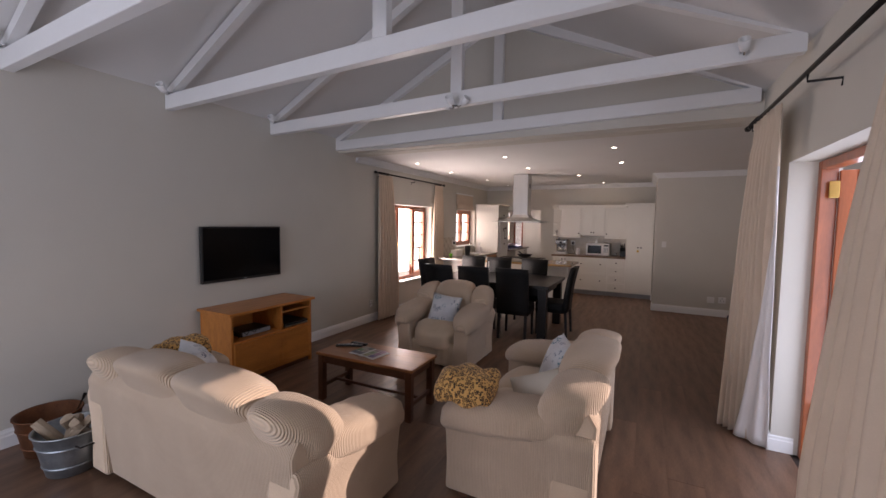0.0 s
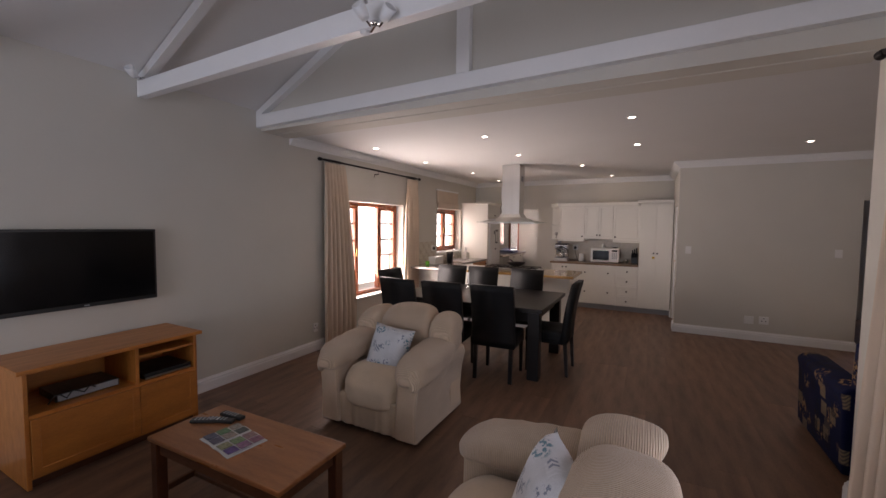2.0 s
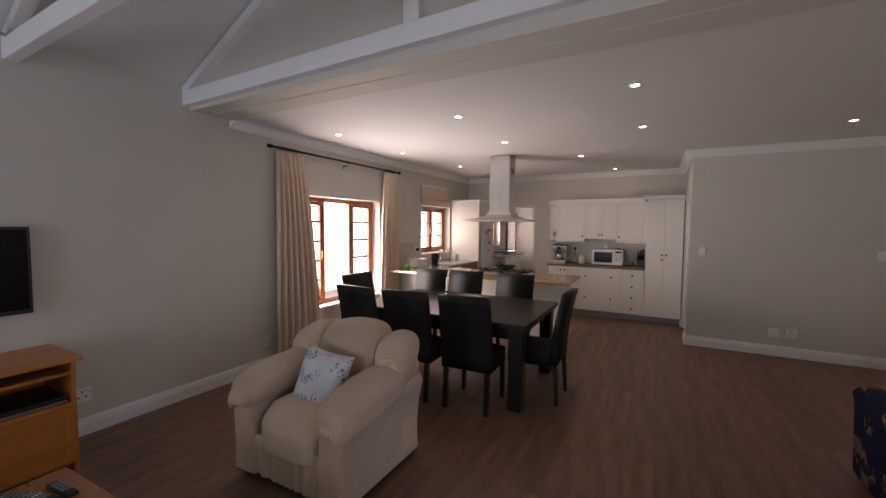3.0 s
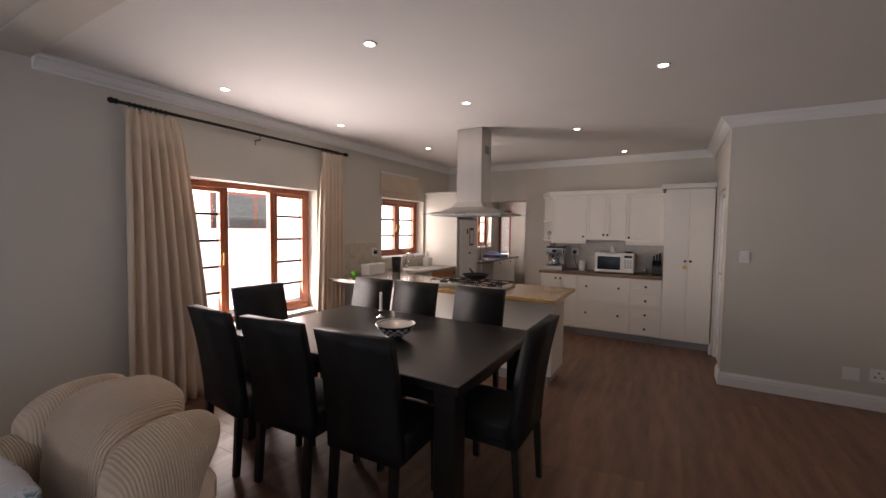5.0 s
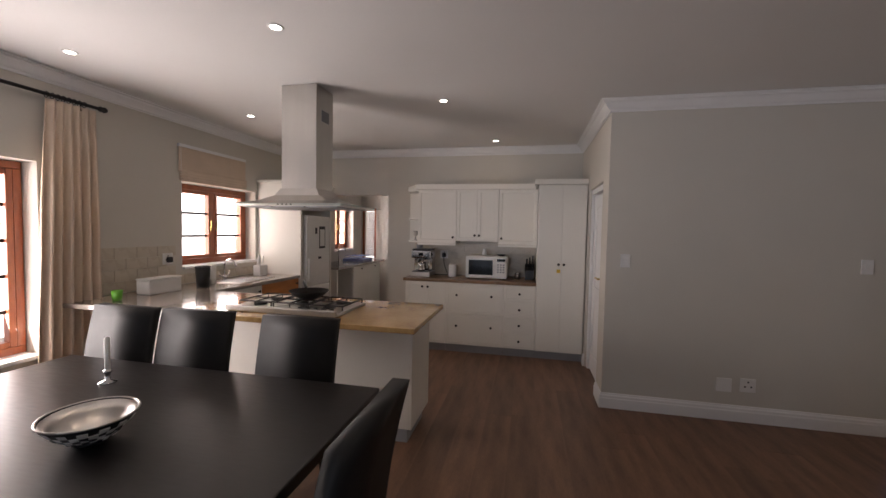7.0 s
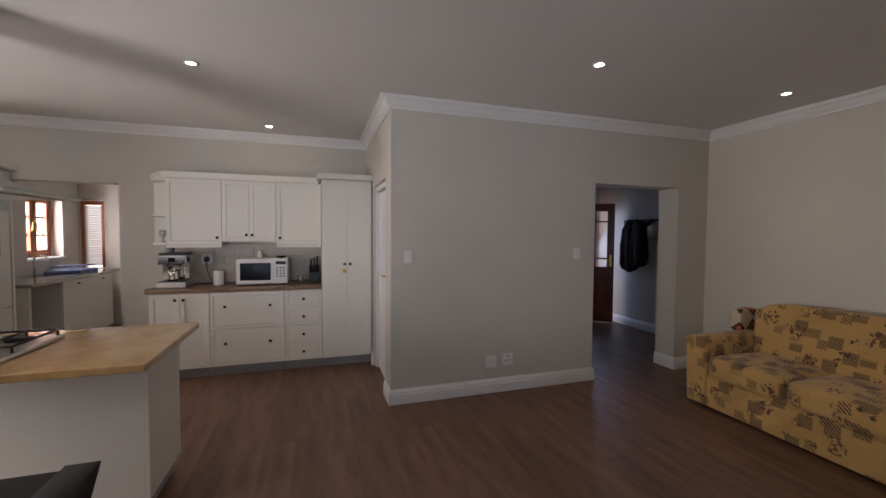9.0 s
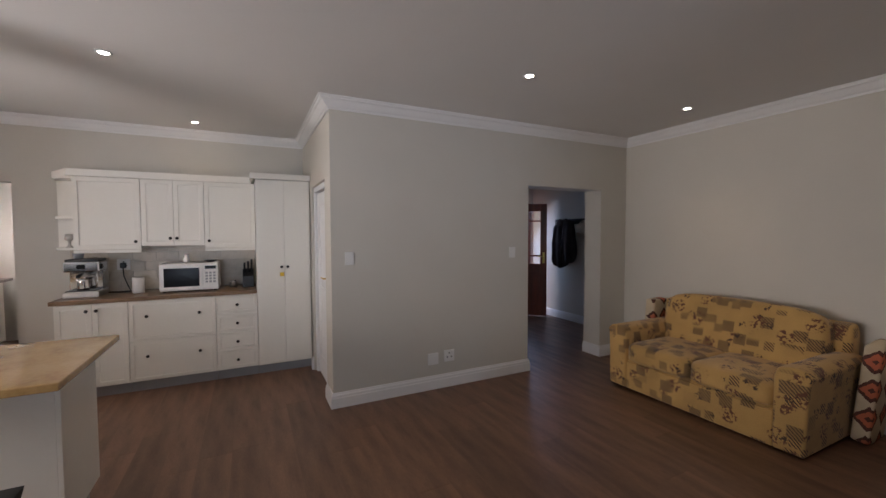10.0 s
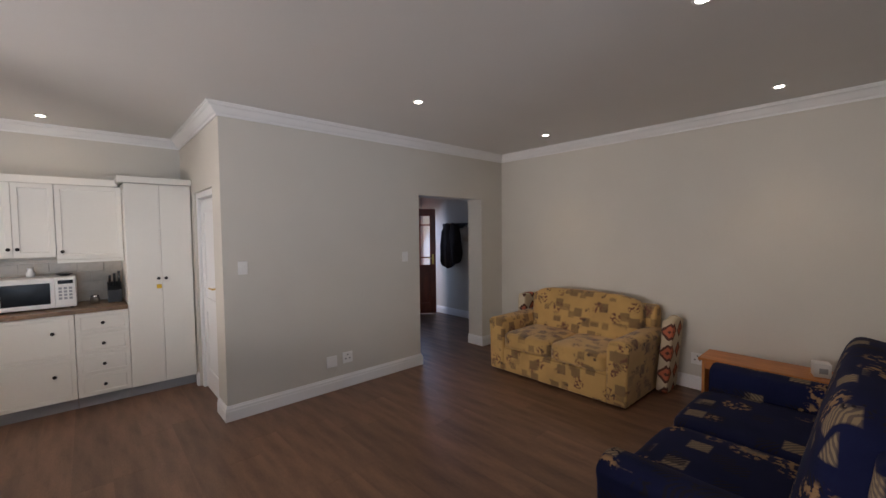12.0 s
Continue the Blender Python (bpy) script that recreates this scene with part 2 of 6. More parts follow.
def diamond_cloth(name, ground, dark, heart, pitch):
    """Woven cloth with rows of dark-edged diamonds."""
    m = shader(name, ground, 0.95, vary=0.1, scale=9, fine=180, bump=0.5)
    n, ln = m.node_tree.nodes, m.node_tree.links.new
    b = n["Principled BSDF"]
    tc, sep = n.new("ShaderNodeTexCoord"), n.new("ShaderNodeSeparateXYZ")
    ln(tc.outputs["Object"], sep.inputs[0])

    def calc(op, a, c):
        k = n.new("ShaderNodeMath")
        k.operation = op
        for i, v in enumerate((a, c)):
            if isinstance(v, (int, float)):
                k.inputs[i].default_value = v
            else:
                ln(v, k.inputs[i])
        return k.outputs[0]

    rough = n.new("ShaderNodeTexNoise")
    rough.inputs["Scale"].default_value = 40
    ln(tc.outputs["Object"], rough.inputs[0])
    ax = calc("PINGPONG", calc("ADD", calc("ADD", sep.outputs[0], sep.outputs[1]), pitch / 2), pitch / 2)
    az = calc("PINGPONG", sep.outputs[2], pitch / 2)
    dist = calc("ADD", calc("ADD", ax, az), calc("MULTIPLY", rough.outputs[0], pitch * 0.14))
    out = b.inputs["Base Color"].links[0].from_socket
    for colour, edge in ((dark, 0.50), (heart, 0.36), (dark, 0.16)):
        mx = n.new("ShaderNodeMix")
        mx.data_type = "RGBA"
        ln(calc("LESS_THAN", dist, pitch * edge), mx.inputs[0]), ln(out, mx.inputs[6])
        mx.inputs[7].default_value = (*colour, 1)
        out = mx.outputs[2]
    ln(out, b.inputs["Base Color"])
    return m


BLANKET = diamond_cloth("diamond_blanket", (0.60, 0.50, 0.35), (0.09, 0.035, 0.025), (0.45, 0.12, 0.06), 0.20)
PLAINCUSHION = shader("cream_cushion", (0.62, 0.55, 0.46), 0.9, vary=0.06, scale=6, fine=200, bump=0.3)
STUCCO = shader("sunlit_white_plaster", (0.82, 0.80, 0.76), 0.9, vary=0.03, scale=3, fine=40, bump=0.3)
PAVING = shader("outside_paving", (0.36, 0.33, 0.29), 0.9, vary=0.15, scale=3, fine=30, bump=0.4)
PANE = glassy("window_glass")
DARKPANE = shader("dark_pane", (0.10, 0.13, 0.14), 0.1, vary=0.1)
LAMP = glowing("downlight_bulb", (1.0, 0.90, 0.74), 26.0)
GREEN = shader("green_plastic", (0.10, 0.36, 0.02), 0.4)
YELLOWTAG = shader("yellow_tag", (0.75, 0.48, 0.03), 0.5)
PAPER = shader("paper", (0.75, 0.74, 0.72), 0.7, vary=0.03)
COAT = shader("dark_coat_cloth", (0.035, 0.022, 0.022), 0.95, vary=0.3, scale=8, bump=0.5)
HATCLOTH = shader("pale_hat_straw", (0.58, 0.50, 0.40), 0.9, vary=0.15)
BLUEPL = shader("blue_plastic", (0.09, 0.12, 0.26), 0.4)


def leopard_shader():
    m = shader("leopard_fleece", (0.66, 0.36, 0.11), 0.95, vary=0.12, scale=6, fine=120, bump=0.4, sheen=0.1)
    n, ln = m.node_tree.nodes, m.node_tree.links.new
    b = n["Principled BSDF"]
    tc, v = n.new("ShaderNodeTexCoord"), n.new("ShaderNodeTexVoronoi")
    v.inputs["Scale"].default_value, v.inputs["Randomness"].default_value = 62, 0.85
    ln(tc.outputs["Object"], v.inputs[0])
    ring = n.new("ShaderNodeValToRGB")
    e = ring.color_ramp.elements
    e[0].position, e[0].color = 0.20, (0, 0, 0, 1)
    e[1].position, e[1].color = 0.30, (1, 1, 1, 1)
    e2 = e.new(0.47)
    e2.color = (1, 1, 1, 1)
    e3 = e.new(0.55)
    e3.color = (0, 0, 0, 1)
    ln(v.outputs["Distance"], ring.inputs[0])
    gaps = n.new("ShaderNodeTexNoise")
    gaps.inputs["Scale"].default_value = 60
    ln(tc.outputs["Object"], gaps.inputs[0])
    mr = n.new("ShaderNodeMapRange")
    mr.inputs[1].default_value, mr.inputs[2].default_value = 0.28, 0.34
    ln(gaps.outputs[0], mr.inputs[0])
    mu = n.new("ShaderNodeMath")
    mu.operation = "MULTIPLY"
    ln(ring.outputs[0], mu.inputs[0]), ln(mr.outputs[0], mu.inputs[1])
    mx = n.new("ShaderNodeMix")
    mx.data_type = "RGBA"
    ln(mu.outputs[0], mx.inputs[0]), ln(b.inputs["Base Color"].links[0].from_socket, mx.inputs[6])
    mx.inputs[7].default_value = (0.035, 0.018, 0.010, 1)
    ln(mx.outputs[2], b.inputs["Base Color"])
    return m


LEOPARD = leopard_shader()

# ---- mesh tools ----


def mesh_of(bm, name, material, smooth=False):
    bmesh.ops.recalc_face_normals(bm, faces=bm.faces)
    me = bpy.data.meshes.new(name)
    bm.to_mesh(me)
    bm.free()
    me.materials.append(material)
    if smooth:
        for p in me.polygons:
            p.use_smooth = True
    return me


def part(name, bm, material, parent=None, label="", smooth=False):
    ob = new(name, mesh_of(bm, name, material, smooth))
    if parent:
        ob.parent = parent
    if label:
        tagged(ob, label)
    return ob


def thing(name, label, category, x=0, y=0, z=0, turn=0, group=""):
    ob = new(name)
    ob.empty_display_size = 0.1
    ob.matrix_basis = pose(x, y, z, 0, 0, turn)
    return tagged(ob, label, category, group)


def structure(name, bm, material, label, category="wall", smooth=False):
    return tagged(part(name, bm, material, None, "", smooth), label, category, kind="structure")


def box(x0, y0, z0, x1, y1, z1, bevel=0.0, seg=2, bm=None):
    own = bmesh.new()
    vs = [own.verts.new(p) for p in ((x0, y0, z0), (x1, y0, z0), (x1, y1, z0), (x0, y1, z0), (x0, y0, z1), (x1, y0, z1), (x1, y1, z1), (x0, y1, z1))]
    for f in ((3, 2, 1, 0), (4, 5, 6, 7), (0, 1, 5, 4), (1, 2, 6, 5), (2, 3, 7, 6), (3, 0, 4, 7)):
        own.faces.new([vs[i] for i in f])
    if bevel:
        bmesh.ops.bevel(own, geom=own.edges[:], offset=bevel, segments=seg, affect="EDGES", profile=0.5)
    if bm is None:
        return own
    return join(bm, own)


def join(bm, other, m=None):
    if m is not None:
        other.transform(m)
    tmp = bpy.data.meshes.new("tmp")
    other.to_mesh(tmp)
    other.free()
    bm.from_mesh(tmp)
    bpy.data.meshes.remove(tmp)
    return bm


def prism(points, axis, a, b, bevel=0.0, seg=2):
    """A polygon (two coordinates) drawn out along x, y or z from a to b."""
    bm = bmesh.new()

    def at(p, s):
        return {"x": (s, p[0], p[1]), "y": (p[0], s, p[1]), "z": (p[0], p[1], s)}[axis]
    lo, hi = [bm.verts.new(at(p, a)) for p in points], [bm.verts.new(at(p, b)) for p in points]
    k = len(points)
    bm.faces.new(lo), bm.faces.new(hi[::-1])
    for i in range(k):
        bm.faces.new((lo[i], lo[(i + 1) % k], hi[(i + 1) % k], hi[i]))
    if bevel:
        bmesh.ops.recalc_face_normals(bm, faces=bm.faces)
        bmesh.ops.bevel(bm, geom=bm.edges[:], offset=bevel, segments=seg, affect="EDGES", profile=0.5)
    return bm


def lathe(profile, seg=24, at=(0, 0, 0), bm=None):
    """Rings of (radius, height), closed where the radius is nought."""
    bm = bm or bmesh.new()
    rings = []
    for r, z in profile:
        if r < 1e-5:
            rings.append([bm.verts.new((at[0], at[1], at[2] + z))])
        else:
            rings.append([bm.verts.new((at[0] + r * math.cos(2 * math.pi * i / seg), at[1] + r * math.sin(2 * math.pi * i / seg), at[2] + z)) for i in range(seg)])
    for p, q in zip(rings, rings[1:]):
        for i in range(seg):
            j = (i + 1) % seg
            if len(p) == 1 and len(q) > 1:
                bm.faces.new((p[0], q[i], q[j]))
            elif len(q) == 1 and len(p) > 1:
                bm.faces.new((p[i], p[j], q[0]))
            elif len(p) > 1:
                bm.faces.new((p[i], p[j], q[j], q[i]))
    return bm


def tube(points, r, seg=8, bm=None):
    bm = bm or bmesh.new()
    pts = [Vector(p) for p in points]
    rings = []
    for i, p in enumerate(pts):
        d = (pts[min(i + 1, len(pts) - 1)] - pts[max(i - 1, 0)]).normalized()
        u = d.cross(Vector((0, 0, 1)) if abs(d.z) < 0.9 else Vector((1, 0, 0))).normalized()
        w = d.cross(u)
        rings.append([bm.verts.new(p + r * (math.cos(2 * math.pi * k / seg) * u + math.sin(2 * math.pi * k / seg) * w)) for k in range(seg)])
    for a, b in zip(rings, rings[1:]):
        for k in range(seg):
            bm.faces.new((a[k], a[(k + 1) % seg], b[(k + 1) % seg], b[k]))
    bm.faces.new(rings[0][::-1]), bm.faces.new(rings[-1])
    return bm


def puff(cx, cy, cz, sx, sy, sz, square=0.35, cuts=9, lumps=0.0, bulge=0.0, seed=0.0):
    """A stuffed block: a cube rounded towards an ellipsoid, half sizes s; square 1 is a cube. bulge crowns the broad faces."""
    bm = bmesh.new()
    bmesh.ops.create_cube(bm, size=2)
    bmesh.ops.subdivide_edges(bm, edges=bm.edges[:], cuts=cuts, use_grid_fill=True)
    power = 2 / (1 - square) if square < 0.99 else 40
    for v in bm.verts:
        p = v.co.copy()
        r = (abs(p.x) ** power + abs(p.y) ** power + abs(p.z) ** power) ** (1 / power)
        q = p / r
        if lumps:
            q *= 1 + lumps * noise.noise(Vector((q.x * sx, q.y * sy, q.z * sz)) * 9 + Vector((seed, seed, seed)))
        v.co = (cx + sx * q.x, cy + sy * q.y, cz + sz * q.z * (1 + bulge * (1 - q.x * q.x) * (1 - q.y * q.y)))
    return bm


def sweep(path, profile, closed=False):
    """A moulding along a plan line; profile (out, z): out is to the right of the way."""
    bm = bmesh.new()
    pts = [Vector((x, y)) for x, y in path]
    rows = []
    for i, p in enumerate(pts):
        ds = []
        if i > 0:
            ds.append((p - pts[i - 1]).normalized())
        if i < len(pts) - 1:
            ds.append((pts[i + 1] - p).normalized())
        ns = [Vector((d.y, -d.x)) for d in ds]
        nn = sum(ns, Vector((0, 0)))
        nn = nn / nn.length
        k = 1 / max(nn.dot(ns[0]), 0.3)
        rows.append([bm.verts.new((p.x + nn.x * o * k, p.y + nn.y * o * k, z)) for o, z in profile])
    n = len(profile)
    for a, b in zip(rows, rows[1:]):
        for j in range(n):
            bm.faces.new((a[j], a[(j + 1) % n], b[(j + 1) % n], b[j]))
    bm.faces.new(rows[0]), bm.faces.new(rows[-1][::-1])
    return bm


def pierced(axis, p0, p1, a0, a1, z0, z1, holes=()):
    """A wall slab: along x or y from a0 to a1, p0 to p1 thick, with holes (a0, a1, z0, z1) right through."""
    us = sorted({a0, a1, *[h[0] for h in holes], *[h[1] for h in holes]})
    zs = sorted({z0, z1, *[h[2] for h in holes], *[h[3] for h in holes]})
    bm = bmesh.new()
    seen = {}

    def vert(u, p, z):
        key = (round(u, 4), round(p, 4), round(z, 4))
        if key not in seen:
            seen[key] = bm.verts.new((u, p, z) if axis == "x" else (p, u, z))
        return seen[key]

    def solid(i, j):
        if not (0 <= i < len(us) - 1 and 0 <= j < len(zs) - 1):
            return False
        u, z = (us[i] + us[i + 1]) / 2, (zs[j] + zs[j + 1]) / 2
        return not any(h[0] < u < h[1] and h[2] < z < h[3] for h in holes)

    for i in range(len(us) - 1):
        for j in range(len(zs) - 1):
            if not solid(i, j):
                continue
            u, v, z, w = us[i], us[i + 1], zs[j], zs[j + 1]
            for p in (p0, p1):
                bm.faces.new((vert(u, p, z), vert(v, p, z), vert(v, p, w), vert(u, p, w)))
            for di, dj, q in ((-1, 0, ((u, z), (u, w))), (1, 0, ((v, z), (v, w))), (0, -1, ((u, z), (v, z))), (0, 1, ((u, w), (v, w)))):
                if not solid(i + di, j + dj):
                    (ua, za), (ub, zb) = q
                    bm.faces.new((vert(ua, p0, za), vert(ub, p0, zb), vert(ub, p1, zb), vert(ua, p1, za)))
    return bm


# ---- the shell ----
XL, XR, XE = -3.67, 1.12, 3.95        # west wall, living room's east wall, lounge's east wall
YS, YB, YC, YK = -2.1, 4.66, 8.81, 10.55   # south wall, gable beam, hall wall, kitchen's north wall
ZC, ZV, RIDGE = 2.60, 2.78, -1.29    # flat ceiling, eaves, ridge line
ZR = ZV + 0.50 * (RIDGE - XL)

structure("wall_west", pierced("y", XL - 0.3, XL, YS - 0.3, 13.2, 0, 3.0, [(5.93, 7.40, 0.52, 1.93), (8.60, 9.70, 1.05, 1.94), (11.85, 12.60, 1.08, 1.95)]), WALL, "pale grey painted wall with wooden windows")
structure("wall_living_east", pierced("y", XR, XR + 0.28, YS - 0.3, 4.66, 0, 3.0, [(2.72, 3.86, 0, 2.065)]), WALL, "pale grey painted wall with a patio doorway")
structure("wall_lounge_south", pierced("x", 4.66, 4.86, XR, XE + 0.25, 0, 2.75), WALL, "pale grey painted wall behind the navy sofa")
structure("wall_lounge_east", pierced("y", XE, XE + 0.25, 4.86, YC, 0, 2.75), WALL, "pale grey painted wall behind the yellow sofa")
structure("wall_hall", pierced("x", YC, YC + 0.25, 0.53, 5.0, 0, 2.75, [(2.46, 3.53, 0, 1.98)]), WALL, "pale grey painted wall with an open doorway")
structure("wall_pantry", pierced("y", 0.41, 0.53, YC, YK, 0, 2.75, [(9.08, 9.86, 0, 1.97)]), WALL, "pale grey painted wall with a white pantry door")
structure("wall_kitchen_north", pierced("x", YK, YK + 0.2, XL, 0.41, 0, 2.75, [(-3.60, -2.18, 0, 1.98)]), WALL, "pale grey painted kitchen wall with scullery opening")
structure("wall_scullery_north", pierced("x", 13.0, 13.2, XL, -0.9, 0, 2.75, [(-3.64, -3.34, 0.9, 1.93)]), WALL, "pale painted scullery wall")
structure("wall_scullery_east", pierced("y", -1.1, -0.9, YK + 0.2, 13.0, 0, 2.75), WALL, "pale painted scullery wall")
structure("wall_hall_east", pierced("y", 4.62, 4.82, YC + 0.25, 11.4, 0, 2.75), WALL, "pale painted hall wall with coat hooks")
structure("wall_hall_north", pierced("x", 11.4, 11.6, 1.6, 4.82, 0, 2.75, [(3.78, 4.60, 0, 2.03)]), WALL, "pale painted hall wall around the front door")
structure("wall_hall_west", pierced("y", 1.4, 1.6, YC + 0.25, 11.6, 0, 2.75), WALL, "pale painted hall wall")
structure("wall_south", pierced("x", YS - 0.3, YS, XL, XR, 0, ZR + 0.2, [(-3.4, -0.6, 0.1, 2.15)]), WALL, "pale grey painted wall with wide glazing")
structure("wall_gable", prism([(XL, ZC - 0.02), (XR, ZC - 0.02), (XR, ZV + 0.05), (RIDGE, ZR + 0.05), (XL, ZV + 0.02)], "y", YB, YB + 0.16), WALL, "pale painted gable above the beam")

structure("wall_beam", box(XL + .001, YB + 0.161, 2.574, XR + 0.02, 5.03, 2.599, 0.006, 2), WALL, "pale painted beam under the gable")
structure("ceiling_flat", box(XL - 0.3, YB + 0.16, ZC, XE + 0.3, 13.2, ZC + 0.12), CEIL, "smooth white flat ceiling", "ceiling")
structure("ceiling_vault_west", prism([(XL - 0.3, ZV - 0.15), (RIDGE, ZR), (RIDGE, ZR + 0.12), (XL - 0.3, ZV - 0.03)], "y", YS - 0.3, YB + 0.1), CEIL, "sloping white plaster ceiling", "ceiling")
structure("ceiling_vault_east", prism([(XR + 0.3, ZV - 0.15), (RIDGE, ZR), (RIDGE, ZR + 0.12), (XR + 0.3, ZV - 0.03)], "y", YS - 0.3, YB + 0.1), CEIL, "sloping white plaster ceiling", "ceiling")
structure("ceiling_hall", box(XE + 0.3, YC, ZC, 5.0, 11.6, ZC + 0.12), CEIL, "white hall ceiling", "ceiling")

CORNICE = [(0, 2.505), (0.012, 2.505), (0.016, 2.52), (0.03, 2.528), (0.045, 2.545), (0.062, 2.568), (0.078, 2.575), (0.082, 2.588), (0.095, 2.59), (0.095, 2.598), (0, 2.598)]
structure("trim_cornice", sweep([(XL + .001, 5.031), (XL + .001, YK - .001), (0.409, YK - .001), (0.409, YC - .001), (XE - .001, YC - .001), (XE - .001, 4.861), (XR + 0.02, 4.861)], CORNICE), WHITE, "white moulded plaster cornice", "cornice")
SKIRT = [(0, 0.002), (0.020, 0.002), (0.020, 0.085), (0.016, 0.092), (0.016, 0.108), (0.009, 0.118), (0.006, 0.13), (0, 0.13)]
for run in ([(XL + .001, YS), (XL + .001, 7.82)],
            [(0.409, 9.07), (0.409, YC - .001), (2.459, YC - .001), (2.459, YC + 0.25)],
            [(3.531, YC + 0.25), (3.531, YC - .001), (XE - .001, YC - .001), (XE - .001, 4.861), (XR - .001, 4.861), (XR - .001, 4.0), (XR - .001, 3.87), (XR + 0.13, 3.87)],
            [(0.409, 9.94), (0.409, 9.87)],
            [(4.60, 11.399), (4.619, 11.399), (4.619, YC + 0.26)],
            [(XR - .001, 2.71), (XR - .001, YS)]):
    structure("baseboard", sweep(run, SKIRT), WHITE, "white moulded skirting board", "skirting")

# roof trusses of white painted timber; the tie beams rise a little towards the east wall
LIFT = 0.085
for k, ty in enumerate((0.32, 1.39, 2.42, 3.545, YB - 0.03)):
    tr = thing("roof_truss", "white painted timber roof truss with king post", "roof truss", RIDGE, ty, 0, group="roof trusses")
    hw = RIDGE - XL
    d = 0.035
    tie = [(-hw + .005, 2.605), (hw - .005, 2.605 + LIFT), (hw - .005, 2.732 + LIFT), (-hw + .005, 2.732)]
    part("bottom_chord", prism(tie, "y", -d, d, 0.004, 1), WHITE, tr)
    part("king_post", box(-0.055, -d + .003, 2.733 + LIFT / 2, 0.055, d - .003, ZR - 0.06, 0.004, 1), WHITE, tr)
    for s in (-1, 1):
        up = 0.0 if s < 0 else LIFT
        pts = [(s * (hw - 0.005), ZV + 0.005 - 0.09 + up), (s * (hw - 0.005), ZV - 0.012 + up), (s * 0.057, ZR - 0.04), (s * 0.057, ZR - 0.145)]
        part("rafter", prism(pts, "y", -d + .002, d - .002), WHITE, tr)


def spot_fitting(x, y, z, arms, label):
    """Small white ceiling spots on a bracket."""
    lamp = thing("spotlight", label, "spotlight", x, y, z, group="truss spotlights")
    part("bracket", lathe([(0, -0.012), (0.03, -0.012), (0.03, 0.0), (0, 0.0)], 14), CHROME, lamp)
    for ang in arms:
        c, s = math.cos(radians(ang)), math.sin(radians(ang))
        part("arm", tube([(0, 0, -0.01), (0.04 * c, 0.04 * s, -0.03), (0.085 * c, 0.085 * s, -0.012)], 0.007), CHROME, lamp)
        head = lathe([(0, -0.03), (0.022, -0.028), (0.03, 0), (0.034, 0.05), (0.027, 0.053), (0.024, 0.02), (0, 0.015)], 14)
        head.transform(pose(0.10 * c, 0.10 * s, 0.0, 55, 0, ang + 90))
        part("head", head, WHITE, lamp, smooth=True)
    return lamp


for ty in (1.39, 2.42, 3.545):
    spot_fitting(XL + 0.10, ty - 0.04, 2.74, (-60,), "white wall spotlight on the truss end")
    spot_fitting(XR - 0.35, ty - 0.04, 2.74, (-100,), "white wall spotlight on the truss end")
for ty in (1.35, 3.51):
    spot_fitting(RIDGE, ty, 2.66, (-20, 160, -90), "white triple spotlight under the king post")

# recessed downlights
DOWN = [(-3.19, 6.02), (-3.17, 7.28), (-2.98, 8.74), (-2.96, 10.12), (-1.65, 5.97), (-1.64, 7.23), (-0.98, 8.58), (-0.66, 10.13), (-0.15, 5.80), (-0.14, 7.13), (1.61, 7.735), (3.37, 7.71), (3.42, 5.75), (1.71, 5.79)]
for x, y in DOWN:
    dl = thing("downlight", "small round recessed ceiling downlight, switched on", "downlight", x, y, ZC, group="ceiling downlights")
    part("trim_ring", lathe([(0.028, -0.002), (0.032, -0.006), (0.042, -0.006), (0.045, -0.001), (0.028, -0.001)], 24), WHITE, dl, smooth=True)
    part("bulb", lathe([(0.030, -0.0025), (0.02, -0.004), (0, -0.0045)], 20), LAMP, dl, "glowing warm bulb")
for x, y in DOWN:
    sp = new("downlight_beam", bpy.data.lights.new("downlight_beam", "SPOT"))
    sp.data.energy, sp.data.color, sp.data.spot_size, sp.data.spot_blend, sp.data.shadow_soft_size = 6, (1.0, 0.76, 0.48), radians(95), 0.8, 0.03
    sp.matrix_world = pose(x, y, ZC - 0.012)

# ---- windows and doors ----


